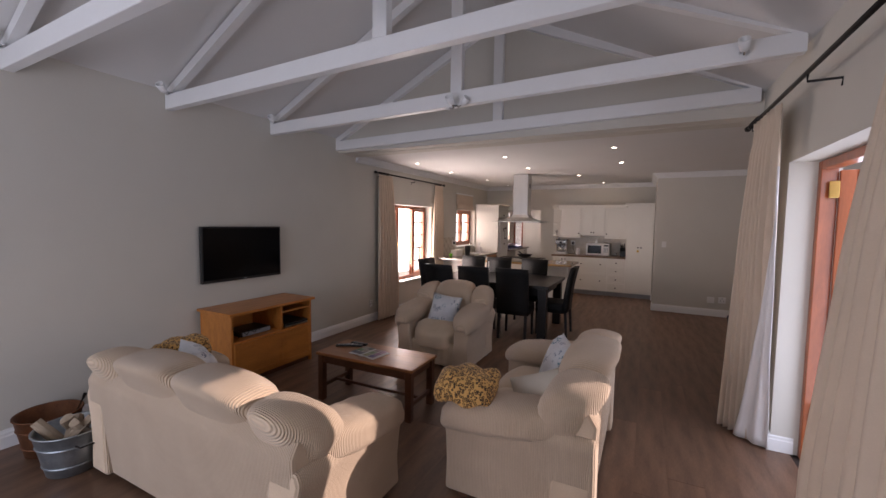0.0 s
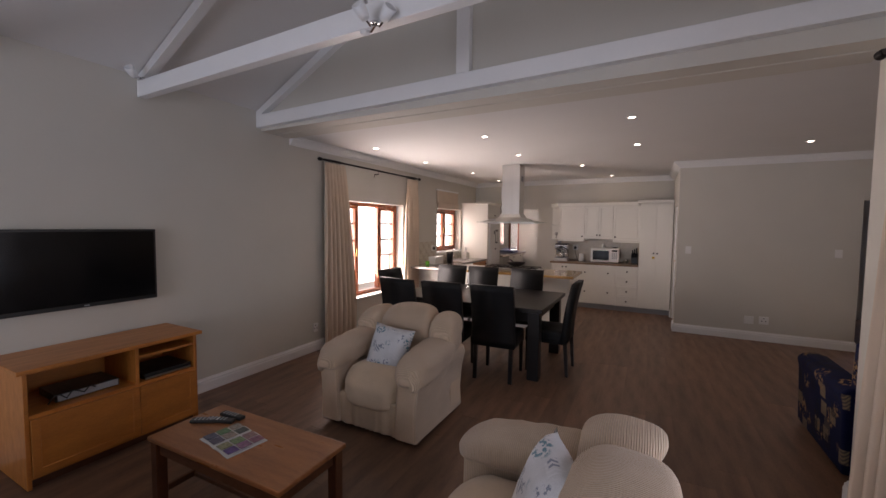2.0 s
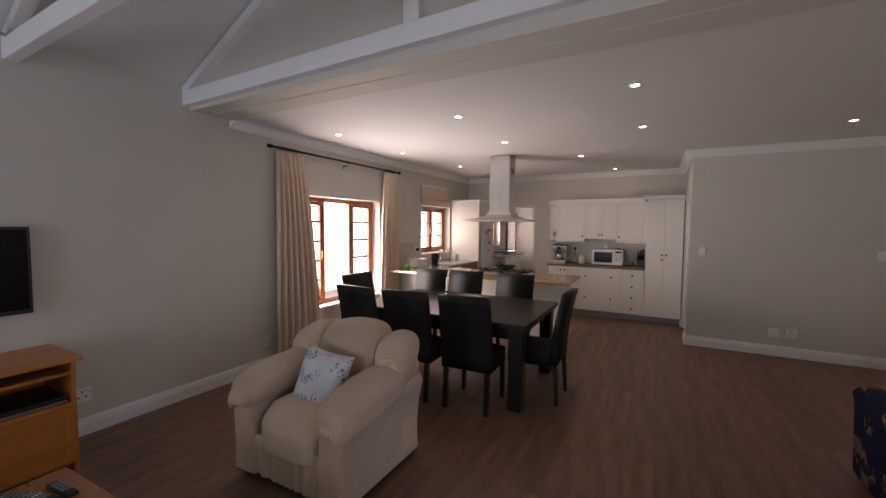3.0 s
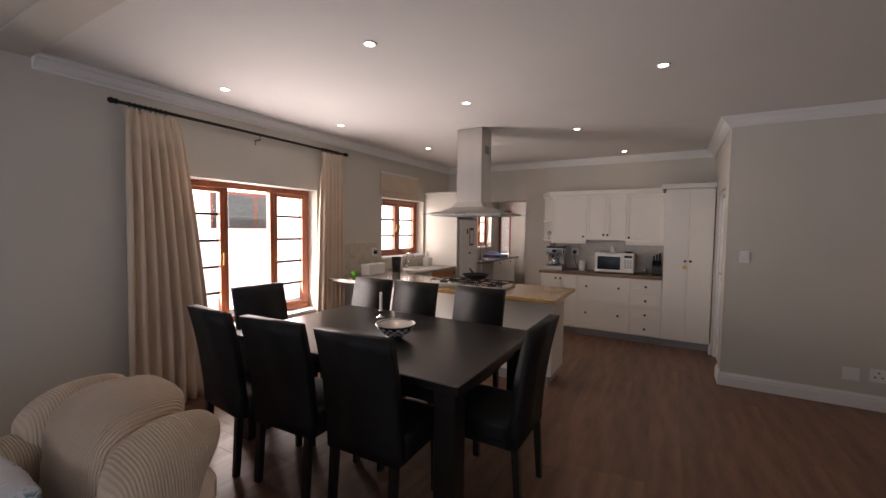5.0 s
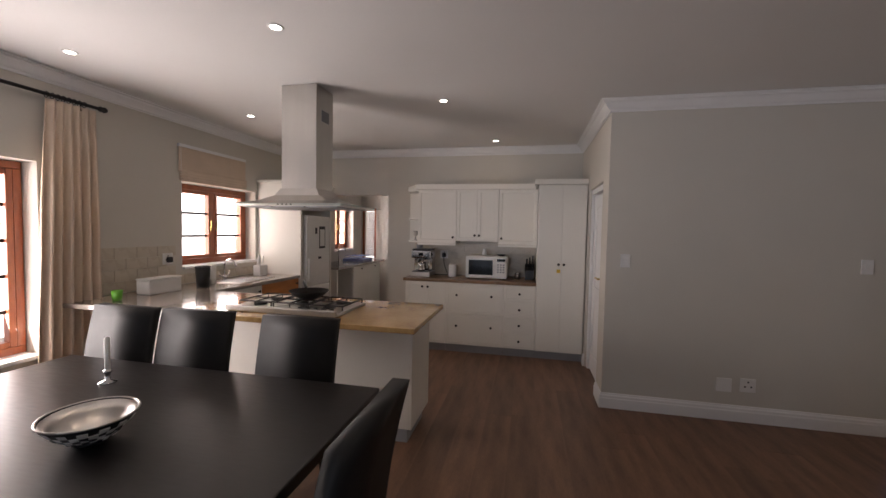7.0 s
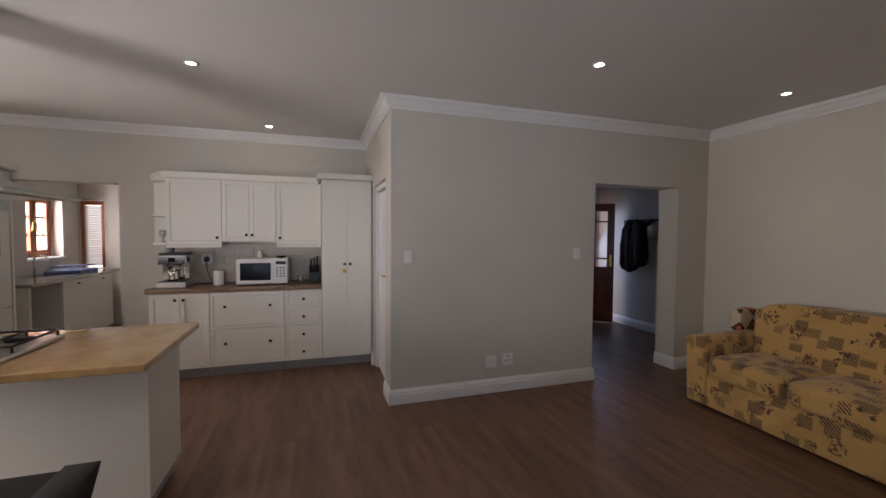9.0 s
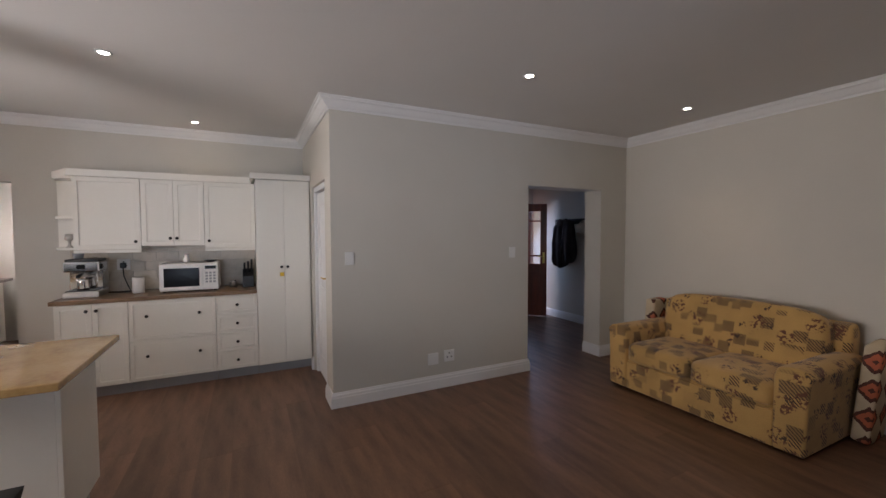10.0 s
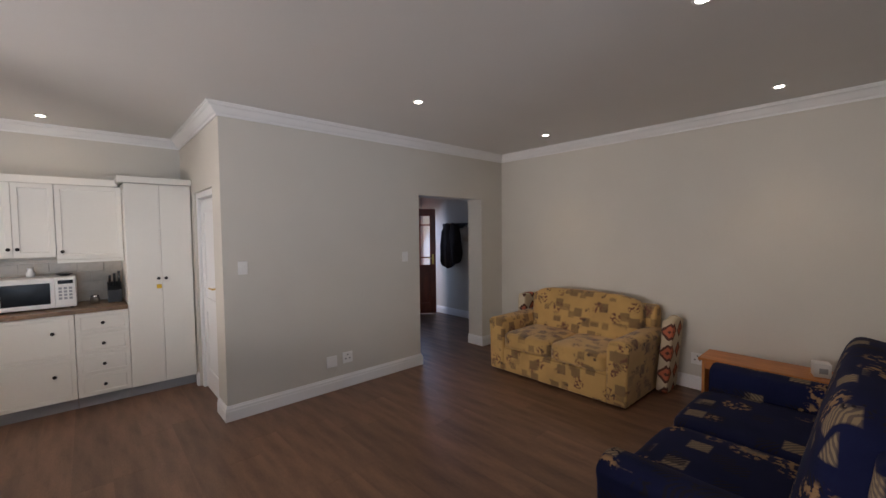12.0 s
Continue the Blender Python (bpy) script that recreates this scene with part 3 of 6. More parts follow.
def window(name, axis_y0, axis_y1, z0, z1, leaves, bars, label, inset=0.17):
    """A stained timber casement in the west wall: leaves are (start, end) shares of the width, bars per leaf."""
    win = thing(name, label, "window", XL - inset, axis_y0, z0)
    win["kind"] = "structure"
    w, h = axis_y1 - axis_y0, z1 - z0
    f = 0.055
    fr = box(-0.035, 0, 0, 0.035, w, f, 0.004, 1)
    box(-0.035, 0, h - f, 0.035, w, h, 0.004, 1, fr)
    box(-0.034, 0, f, 0.034, f, h - f, 0.004, 1, fr), box(-0.034, w - f, f, 0.034, w, h - f, 0.004, 1, fr)
    for a, b, _ in leaves[:-1]:
        box(-0.033, b * w - 0.022, f, 0.033, b * w + 0.022, h - f, 0.003, 1, fr)
    part("window_frame", fr, FRAME, win)
    for a, b, hinged in leaves:
        ya, yb = (f if a == 0 else a * w + 0.022), (w - f if b == 1 else b * w - 0.022)
        pane = part("pane", box(-0.003, ya + 0.01, f + 0.01, 0.003, yb - 0.01, h - f - 0.01), PANE, win)
        pane.visible_shadow = False
        if hinged:
            s = 0.042
            le = box(-0.02, ya + .002, f + .002, 0.04, ya + s, h - f - .002, 0.004, 1)
            box(-0.02, yb - s, f + .002, 0.04, yb - .002, h - f - .002, 0.004, 1, le)
            box(-0.019, ya + s, f + .002, 0.039, yb - s, f + s, 0.004, 1, le), box(-0.019, ya + s, h - f - s, 0.039, yb - s, h - f - .002, 0.004, 1, le)
            part("casement", le, FRAME, win)
            for i in range(1, bars + 1):
                z = f + (h - 2 * f) * i / (bars + 1)
                part("glazing_bar", box(-0.012, ya + s, z - 0.012, 0.012, yb - s, z + 0.012), IRON, win)
            hy = (yb - 0.02 if a == 0 else ya + 0.02)
            hd = box(0.04, hy - 0.008, h * 0.42, 0.055, hy + 0.008, h * 0.42 + 0.05, 0.003, 1)
            box(0.05, hy - 0.006, h * 0.42 + 0.035, 0.062, hy + 0.006, h * 0.42 + 0.12, 0.003, 1, hd)
            part("latch", hd, BRASS, win)
    part("window_sill", box(-0.02, -0.001, -0.03, inset + 0.03, w + 0.001, 0.0, 0.006, 2), WHITE, win, "white painted sill")
    return win


window("window_1", 5.935, 7.395, 0.55, 1.925, [(0, 0.31, True), (0.31, 0.66, False), (0.66, 1, True)], 4, "orange stained timber casement window with thin bars")
window("window_2", 8.605, 9.695, 1.08, 1.935, [(0, 0.5, True), (0.5, 1, True)], 2, "orange stained timber kitchen window with thin bars")
window("window_3", 11.855, 12.595, 1.11, 1.945, [(0, 0.5, True), (0.5, 1, True)], 2, "orange stained timber scullery window")


def door_leaf(parent, w, h, panels, glass, wood, thick=0.04):
    """A framed leaf from the hinge at x 0 to x w: rails and stiles with panels below and panes above."""
    st = 0.11
    le = box(0, -thick / 2, 0, st, thick / 2, h, 0.004, 1)
    box(w - st, -thick / 2, 0, w, thick / 2, h, 0.004, 1, le)
    for z0, z1 in ((0, 0.2), (0.78, 0.92), (h - 0.13, h)):
        box(st, -thick / 2 + .001, z0, w - st, thick / 2 - .001, z1, 0.003, 1, le)
    leaf = part("door_leaf", le, wood, parent)
    part("lower_panel", box(st - .005, -0.01, 0.195, w - st + .005, 0.01, 0.785, 0.003, 1), wood, parent)
    if glass:
        pane = part("pane", box(st - .005, -0.003, 0.915, w - st + .005, 0.003, h - 0.125), PANE, parent)
        pane.visible_shadow = False
        for i in (1, 2):
            u = st + (w - 2 * st) * i / 3
            part("glazing_bar", box(u - 0.012, -0.014, 0.92, u + 0.012, 0.014, h - 0.13, 0.003, 1), wood, parent)
        for z in (h - 0.30, 1.06):
            part("glazing_bar", box(st, -0.013, z - 0.012, w - st, 0.013, z + 0.012, 0.003, 1), wood, parent)
    else:
        part("upper_panel", box(st - .005, -0.01, 0.915, w - st + .005, 0.01, h - 0.125, 0.003, 1), wood, parent)
    for s in (-1, 1):
        hd = box(w - 0.075, s * (thick / 2 + .004) - .004, 0.93, w - 0.035, s * (thick / 2 + .004) + .004, 1.12, 0.002, 1)
        join(hd, tube([(w - 0.055, s * thick / 2, 1.05), (w - 0.055, s * (thick / 2 + 0.045), 1.05), (w - 0.16, s * (thick / 2 + 0.048), 1.05)], 0.008))
        part("door_handle", hd, BRASS, parent, "brass lever handle")
    return leaf


def door_frame(name, label, wood, x, y, turn, w, h, deep=0.09):
    df = thing(name, label, "door frame", x, y, 0, turn)
    df["kind"] = "structure"
    t = 0.055
    for u in (0, w - t):
        part("jamb", box(u, -deep / 2, 0, u + t, deep / 2, h, 0.004, 1), wood, df)
    part("head", box(t, -deep / 2 + .001, h - t, w - t, deep / 2 - .001, h, 0.004, 1), wood, df)
    return df


# patio door, opened outwards
door_frame("door_1_frame", "orange stained timber patio door frame", FRAME, XR + 0.20, 2.725, 90, 1.13, 2.06)
pd = tagged(thing("door_1", "orange stained glazed patio door standing open", "door", XR + 0.245, 3.79, 0.012, -8), kind="structure")
door_leaf(pd, 0.98, 1.98, 1, True, FRAME)
for z in (0.28, 1.80):
    part("hinge", box(-0.05, -0.03, z, 0.0, -0.016, z + 0.11, 0.003, 1), BRASS, pd, "brass hinge")
# front door in the hall, ajar
door_frame("door_2_frame", "dark red timber front door frame", DARKFRAME, 3.785, 11.47, 0, 0.81, 2.025)
fd = tagged(thing("door_2", "dark red wooden front door with leaded glass, ajar", "door", 3.86, 11.38, 0.012, -40), kind="structure")
door_leaf(fd, 0.82, 1.97, 1, True, DARKFRAME)
# pantry door, shut
door_frame("door_3_frame", "white painted pantry door frame", WHITE, 0.475, 9.085, 90, 0.77, 1.965)
wd = tagged(thing("door_3", "white painted panel pantry door, shut", "door", 0.475, 9.79, 0.012, -90), kind="structure")
door_leaf(wd, 0.64, 1.88, 2, False, WHITE)

# glazing behind the walker
gz = tagged(thing("window_4", "wide orange stained timber glazing", "window", -3.4, YS - 0.15, 0.1), kind="structure")
fr = box(0, -0.04, 0, 2.8, 0.04, 0.06)
box(0, -0.04, 1.99, 2.8, 0.04, 2.05, bm=fr)
for i in range(5):
    box(0.685 * i, -0.039, 0.06, 0.685 * i + 0.06, 0.039, 1.99, bm=fr)
part("window_frame", fr, FRAME, gz)
for i in range(4):
    pn = part("pane", box(0.06 + 0.685 * i, -0.003, 0.05, 0.685 * (i + 1), 0.003, 2.0), PANE, gz)
    pn.visible_shadow = False

structure("floor", prism([(XL - 0.3, YS - 0.3), (1.4, YS - 0.3), (1.4, 4.66), (4.2, 4.66), (4.2, YC), (4.82, YC), (4.82, 13.2), (XL - 0.3, 13.2)], "z", -0.115, -0.012), GROUT, "dark brown wood-look vinyl plank floor", "floor")

# outside: ground, and a backdrop that glows in place of the sunlit white house
structure("ground", box(-400, -400, -0.30, 400, 400, -0.12), PAVING, "grey paved ground outside", "ground")
bd = structure("backdrop", box(-7.42, -12, -0.12, -7.4, 30, 7), glowing("overexposed_daylight", (1.0, 0.98, 0.95), 1.6), "glowing white backdrop in place of the sunlit wall outside", "backdrop")
nw = thing("neighbour_window", "dark timber window in the neighbouring wall", "window", -7.39, 8.93, 1.47)
part("frame", box(0, -0.66, -0.02, 0.03, 0.60, 0.69), DARKFRAME, nw)
for a, b in ((-0.62, 0.20), (0.27, 0.55)):
    part("pane", box(0.03, a, 0, 0.036, b, 0.62), DARKPANE, nw)

# ---- living room ----


def padded_seat(name, label, category, x, y, turn, w, d, seats, centres, high=0.86, group="cream lounge suite"):
    """Cream corduroy sofa or armchair with crowned back and rolled arms; it faces its own -y."""
    so = thing(name, label, category, x, y, 0, turn, group)
    h, f, b = w / 2, -d / 2, d / 2
    part("base", box(-h + 0.06, f + 0.10, 0.035, h - 0.06, b - 0.05, 0.30, 0.03, 3), CORD_X, so, smooth=True)
    # gathered cloth below the seat
    val = puff(0, f + 0.10, 0.165, h - 0.20, 0.045, 0.13, 0.8, 28)
    for v in val.verts:
        v.co.y += 0.007 * math.sin(v.co.x * 105 + 3 * math.sin(v.co.x * 17)) * (1 - max(0.0, (v.co.z - 0.20) * 4))
    part("front_valance", val, CORD_SEAT, so, smooth=True)
    part("back_panel", prism([(b - 0.24, 0.035), (b - 0.045, 0.035), (b - 0.020, 0.35), (b - 0.005, 0.66), (b - 0.05, 0.74), (b - 0.24, 0.74)], "x", -h + 0.048, h - 0.048, 0.02, 3), CORD_X, so)
    for s in (-1, 1):
        # arm side: waisted below the roll
        pts = [(s * (h - 0.235), 0.035), (s * (h - 0.045), 0.035), (s * (h - 0.055), 0.22), (s * (h - 0.040), 0.40), (s * (h - 0.010), 0.54), (s * (h - 0.03), 0.60), (s * (h - 0.21), 0.58)]
        part("arm_side", prism(pts, "y", f + 0.035, b - 0.012, 0.022, 3), CORD_Y, so)
        half = (d - 0.15) / 2
        pad = puff(0, 0, 0, 0.148, half, 0.092, 0.34, 15, 0.012, 0.10, x + s)
        for v in pad.verts:
            k = v.co.y / half
            v.co.z += 0.045 * k - 0.11 * max(0.0, -k - 0.62) ** 1.2     # rises to the back, droops in front
            v.co.x += s * 0.012 * max(0.0, -k)
            if v.co.z < 0 and s * v.co.x > 0.05:
                v.co.z -= 0.03                                           # the roll hangs over outside
            v.co.z += 0.004 * math.sin(v.co.y * 46 + s) * max(0.0, 1 - abs(k))
        pad.transform(pose(s * (h - 0.128), -0.085, 0.59))
        part("arm_pad", pad, CORD_Y, so, smooth=True)
    sw = (w - 0.46) / seats
    dd = (d - 0.25) / 2
    for i in range(seats):
        cx = -h + 0.23 + sw * (i + 0.5)
        cush = puff(0, 0, 0, sw / 2 + 0.004, dd, 0.105, 0.55, 13, 0.012, 0.30, i + y)
        for v in cush.verts:      # the front rolls down over the valance
            k = max(0.0, -v.co.y / dd - 0.55)
            v.co.z -= 0.16 * k * (1 if v.co.z > 0 else 1.5)
            v.co.y -= 0.03 * k
        cush.transform(pose(cx, f + dd + 0.045, 0.385))
        part("seat_cushion", cush, CORD_SEAT, so, smooth=True)
    wing = 0.24 if w < 1.1 else 0.36
    cw = (w - 2 * wing - 0.02) / centres
    spans = [(-h + 0.01, -h + 0.01 + wing, -1)] + [(-h + 0.01 + wing + cw * i, -h + 0.01 + wing + cw * (i + 1), 0) for i in range(centres)] + [(h - 0.01 - wing, h - 0.01, 1)]
    drop = 0.075 if w < 1.1 else 0.085
    for a, c, side in spans:
        hx, tall = (c - a) / 2 + 0.014, 0.235
        mid = (a + c) / 2
        bc = puff(0, 0, 0, hx, 0.135, tall, 0.28 if side else 0.42, 16, 0.012, 0.02, a * 3 + y)
        for v in bc.verts:
            k = v.co.z / tall
            up = max(0.0, k)
            v.co.y *= 1 + 0.28 * up
            v.co.y += 0.085 * up * up                                    # crown rolls over the back
            if side:
                v.co.x -= side * 0.05 * max(0.0, -k)                     # wings fan outwards
                v.co.y -= 0.05 * max(0.0, side * v.co.x / hx) ** 2       # and wrap forwards
            u = min(1.0, abs(mid + v.co.x) / h)
            v.co.z -= drop * u ** 2.2 * max(0.0, 0.3 + 0.7 * k)          # one arched outline over the whole back
            edge = abs(v.co.x / hx)
            v.co.z -= 0.022 * max(0.0, edge - 0.75) * 4 * up
            # puckers beside the seams
            v.co.y += 0.005 * math.sin(v.co.z * 75 + a * 9) * max(0.0, edge - 0.6) * 2
        bc.transform(pose(mid, b - 0.165, 0.70 if not side else 0.69, -7, 0, 0))
        part("back_cushion", bc, CORD_Y if side else CORD_X, so, smooth=True)
    for sx in (-1, 1):
        for yy in (f + 0.14, b - 0.12):
            part("foot", box(sx * (h - 0.11) - 0.03, yy - 0.03, 0, sx * (h - 0.11) + 0.03, yy + 0.03, 0.04), LEGWOOD, so)
    squash = Matrix.Diagonal((1, 1, high / 0.93, 1))
    for o in so.children:
        o.data.transform(squash)
    return so


padded_seat("sofa", "large cream corduroy sofa with rolled back cushions", "sofa", -1.91, 1.845, 180, 1.88, 0.86, 3, 2)
padded_seat("sofa", "cream corduroy two-seat sofa with rounded arms", "sofa", -0.345, 3.0, -90, 1.45, 0.88, 2, 1)
padded_seat("armchair", "cream corduroy armchair with padded wings", "armchair", -1.83, 4.47, 0, 0.99, 0.82, 1, 1, 0.90)


def scatter_cushion(label, x, y, z, rx, ry, rz, size, material, name="cushion"):
    cu = bmesh.new()
    bmesh.ops.create_grid(cu, x_segments=14, y_segments=14, size=1)
    top = cu.verts[:]
    bm = bmesh.new()
    for s in (-1, 1):
        rows = {}
        for v in top:
            u, w = v.co.x, v.co.y
            pinch = 1 - 0.07 * (1 - u * u) * abs(w) - 0.07 * (1 - w * w) * abs(u)
            thick = s * 0.085 * ((1 - u ** 4) * (1 - w ** 4)) ** 0.6 * (1 + 0.2 * noise.noise(Vector((u * 2 + x, w * 2, s + y))))
            rows[v] = bm.verts.new((u * size / 2 * pinch, w * size / 2 * pinch, thick))
        for f in cu.faces:
            bm.faces.new([rows[v] for v in f.verts])
    cu.free()
    bmesh.ops.remove_doubles(bm, verts=bm.verts, dist=0.0006)
    ob = part(name, bm, material, None, "", True)
    ob.matrix_basis = pose(x, y, z, rx, ry, rz)
    return tagged(ob, label, "cushion", "scatter cushions")


scatter_cushion("white cotton cushion with grey script and blue flowers", -1.82, 4.40, 0.59, 68, 6, 4, 0.37, CUSHION)
scatter_cushion("white cotton cushion with grey script and blue flowers", -0.27, 3.17, 0.60, 66, 0, -66, 0.40, CUSHION)
scatter_cushion("white cotton cushion with grey script and blue flowers", -2.36, 1.88, 0.595, 64, 0, 160, 0.42, CUSHION)
scatter_cushion("plain cream cushion lying on the sofa seat", -0.26, 2.66, 0.555, 25, 40, -60, 0.36, PLAINCUSHION)


def throw(x, y, z, sx, sy, sz, turn, label):
    """A folded fleece thrown over an arm: two soft folds in one cloth."""
    bm = puff(0, 0, 0, sx, sy, sz, 0.45, 11, 0.10, 0.1, x * 5)
    join(bm, puff(0.02, 0.01, sz * 0.75, sx * 0.9, sy * 0.92, sz * 0.6, 0.4, 9, 0.12, 0.1, y * 3))
    for v in bm.verts:
        v.co.z += 0.012 * math.sin(v.co.x * 38 + v.co.y * 20)
        if abs(v.co.y) > sy * 0.6:
            v.co.z -= 0.25 * (abs(v.co.y) - sy * 0.6)
    ob = part("blanket", bm, LEOPARD, None, "", True)
    ob.matrix_basis = pose(x, y, z, 0, 0, turn)
    return tagged(ob, label, "blanket", "leopard blankets")


throw(-0.64, 2.375, 0.665, 0.175, 0.15, 0.07, 8, "folded leopard print fleece blanket on the sofa arm")
throw(-2.70, 1.92, 0.65, 0.19, 0.14, 0.07, 90, "folded leopard print fleece blanket on the sofa arm")


def coffee_table():
    ct = thing("coffee_table", "brown wooden coffee table with dark legs", "coffee table", -1.85, 3.115, 0, 1.5)
    part("tabletop", box(-0.50, -0.22, 0.415, 0.50, 0.22, 0.442, 0.006, 2), TABLEWOOD, ct)
    for sy in (-1, 1):
        part("apron", box(-0.43, sy * 0.185 - 0.01, 0.345, 0.43, sy * 0.185 + 0.01, 0.4148), LEGWOOD, ct)
    for sx in (-1, 1):
        part("apron", box(sx * 0.455 - 0.01, -0.16, 0.346, sx * 0.455 + 0.01, 0.16, 0.4148), LEGWOOD, ct)
        part("stretcher", box(sx * 0.455 - 0.012, -0.16, 0.11, sx * 0.455 + 0.012, 0.16, 0.145, 0.003, 1), LEGWOOD, ct)
        for sy in (-1, 1):
            part("leg", box(sx * 0.455 - 0.028, sy * 0.185 - 0.028, 0, sx * 0.455 + 0.028, sy * 0.185 + 0.028, 0.415, 0.004, 1), LEGWOOD, ct)
    part("stretcher", box(-0.44, -0.012, 0.115, 0.44, 0.012, 0.14, 0.003, 1), LEGWOOD, ct)


coffee_table()


def magazine():
    mg = thing("magazine", "open glossy magazine with coloured pictures", "magazine", -1.90, 3.08, 0.443, -8)
    for s in (-1, 1):
        bm = bmesh.new()
        n = 8
        rows = [[bm.verts.new((s * 0.15 * i / n, yy, 0.003 + 0.010 * math.sin(math.pi * min(1, i / n * 1.2)) * (1 - i / n))) for yy in (-0.105, 0.105)] for i in range(n + 1)]
        for a, b in zip(rows, rows[1:]):
            bm.faces.new((a[0], b[0], b[1], a[1]))
        ext = bmesh.ops.extrude_face_region(bm, geom=bm.faces[:])
        for v in ext["geom"]:
            if isinstance(v, bmesh.types.BMVert):
                v.co.z = max(v.co.z - 0.004, 0.0)
        page = part("page", bm, PAPER, mg)
        rnd = random.Random(5 + s)
        for k in range(6):
            u, w = s * (0.042 + 0.066 * (k % 2)), -0.066 + 0.066 * (k // 2)
            m = shader("print_ink", (rnd.uniform(.05, .5), rnd.uniform(.1, .45), rnd.uniform(.05, .4)), 0.35, vary=0.35, scale=60, fine=200)
            part("picture", box(u - 0.030, w - 0.028, 0.0125, u + 0.030, w + 0.030, 0.0137), m, page)


magazine()


def remote(x, y, turn, label, red):
    rc = thing("remote_control", label, "remote control", x, y, 0.442, turn, "remote controls")
    part("body", box(-0.085, -0.022, 0, 0.085, 0.022, 0.02, 0.007, 3), BLACK, rc, smooth=False)
    for i in range(5):
        for j in (-1, 0, 1):
            part("button", box(-0.06 + 0.022 * i, j * 0.012 - 0.004, 0.0205, -0.05 + 0.022 * i, j * 0.012 + 0.004, 0.0225), GREYPL if not red or i != 2 else PLASTIC, rc)


remote(-2.15, 3.17, 20, "black remote control with grey buttons", True)
remote(-2.14, 3.24, 5, "slim black remote control", False)
remote(-2.22, 3.13, 30, "black remote control with grey buttons", False)


def tv():
    t = thing("television", "flat black wall-mounted television", "television", XL, 3.112, 1.26)
    part("mount", box(0.003, -0.15, -0.1, 0.03, 0.15, 0.1), BLACK, t)
    part("body", box(0.03, -0.470, -0.285, 0.068, 0.470, 0.285, 0.006, 2), BLACK, t)
    part("screen", box(0.0675, -0.452, -0.255, 0.0705, 0.452, 0.268), SCREEN, t, "dark switched-off screen")
    part("badge", box(0.0685, -0.016, -0.276, 0.0705, 0.016, -0.266), GREYPL, t)


tv()


def tv_cabinet():
    c = thing("tv_cabinet", "honey oak television cabinet with open shelves", "cabinet", XL, 3.14, 0)
    x0, x1, a, b, t = 0.022, 0.50, -0.50, 0.50, 0.022
    part("top", box(x0 - 0.005, a - 0.03, 0.708, x1 + 0.03, b + 0.03, 0.735, 0.005, 2), OAK, c)
    for yy in (a, b - t):
        part("side_panel", box(x0, yy, 0.0, x1 - .002, yy + t, 0.7078, 0.002, 1), OAK, c)
    part("back_panel", box(x0 + .002, a + t, 0.06, x0 + 0.014, b - t, 0.707), OAK, c)
    part("plinth", box(x1 - 0.06, a + t, 0.0, x1 - 0.035, b - t, 0.055), LEGWOOD, c)
    part("shelf", box(x0 + 0.015, a + t, 0.425, x1 - 0.006, b - t, 0.447), OAK, c)
    part("bottom", box(x0 + 0.015, a + t, 0.056, x1 - 0.006, b - t, 0.075), OAK, c)
    part("divider", box(x0 + 0.015, 0.075, 0.0755, x1 - 0.008, 0.097, 0.7076), OAK, c)
    part("shelf", box(x0 + 0.015, 0.0975, 0.625, x1 - 0.01, b - t - .0005, 0.643), OAK, c)
    for ya, yb in ((a + t + .003, 0.084), (0.088, b - t - .003)):
        d = box(x1 - 0.005, ya, 0.078, x1 + 0.016, yb, 0.424)
        bmesh.ops.recalc_face_normals(d, faces=d.faces)
        face = [f for f in d.faces if f.normal.x > 0.9]
        bmesh.ops.inset_individual(d, faces=face, thickness=0.055, depth=0)
        bmesh.ops.inset_individual(d, faces=face, thickness=0.004, depth=-0.008)
        part("door", d, OAK, c)


tv_cabinet()
dec = thing("media_player", "black media player inside the cabinet", "media player", XL + 0.28, 2.98, 0.447)
part("body", box(-0.13, -0.17, 0.004, 0.13, 0.17, 0.055, 0.006, 2), BLACK, dec)
part("fascia", box(0.13, -0.16, 0.01, 0.133, 0.16, 0.05), GREYPL, dec)
dec = thing("satellite_decoder", "flat black decoder on the cabinet shelf", "decoder", XL + 0.29, 3.44, 0.447)
part("body", box(-0.14, -0.165, 0.004, 0.185, 0.165, 0.045, 0.006, 2), BLACK, dec)
part("fascia", box(0.185, -0.16, 0.006, 0.19, 0.16, 0.018), STEEL, dec)
cab = thing("cable_bundle", "loose black cables on the cabinet shelf", "cables", XL + 0.42, 2.90, 0.448)
part("cable", tube([(0.0, -0.13 + 0.03 * i, 0.012 + 0.05 * abs(math.sin(i * 1.1))) for i in range(9)], 0.005), BLACK, cab, smooth=True)


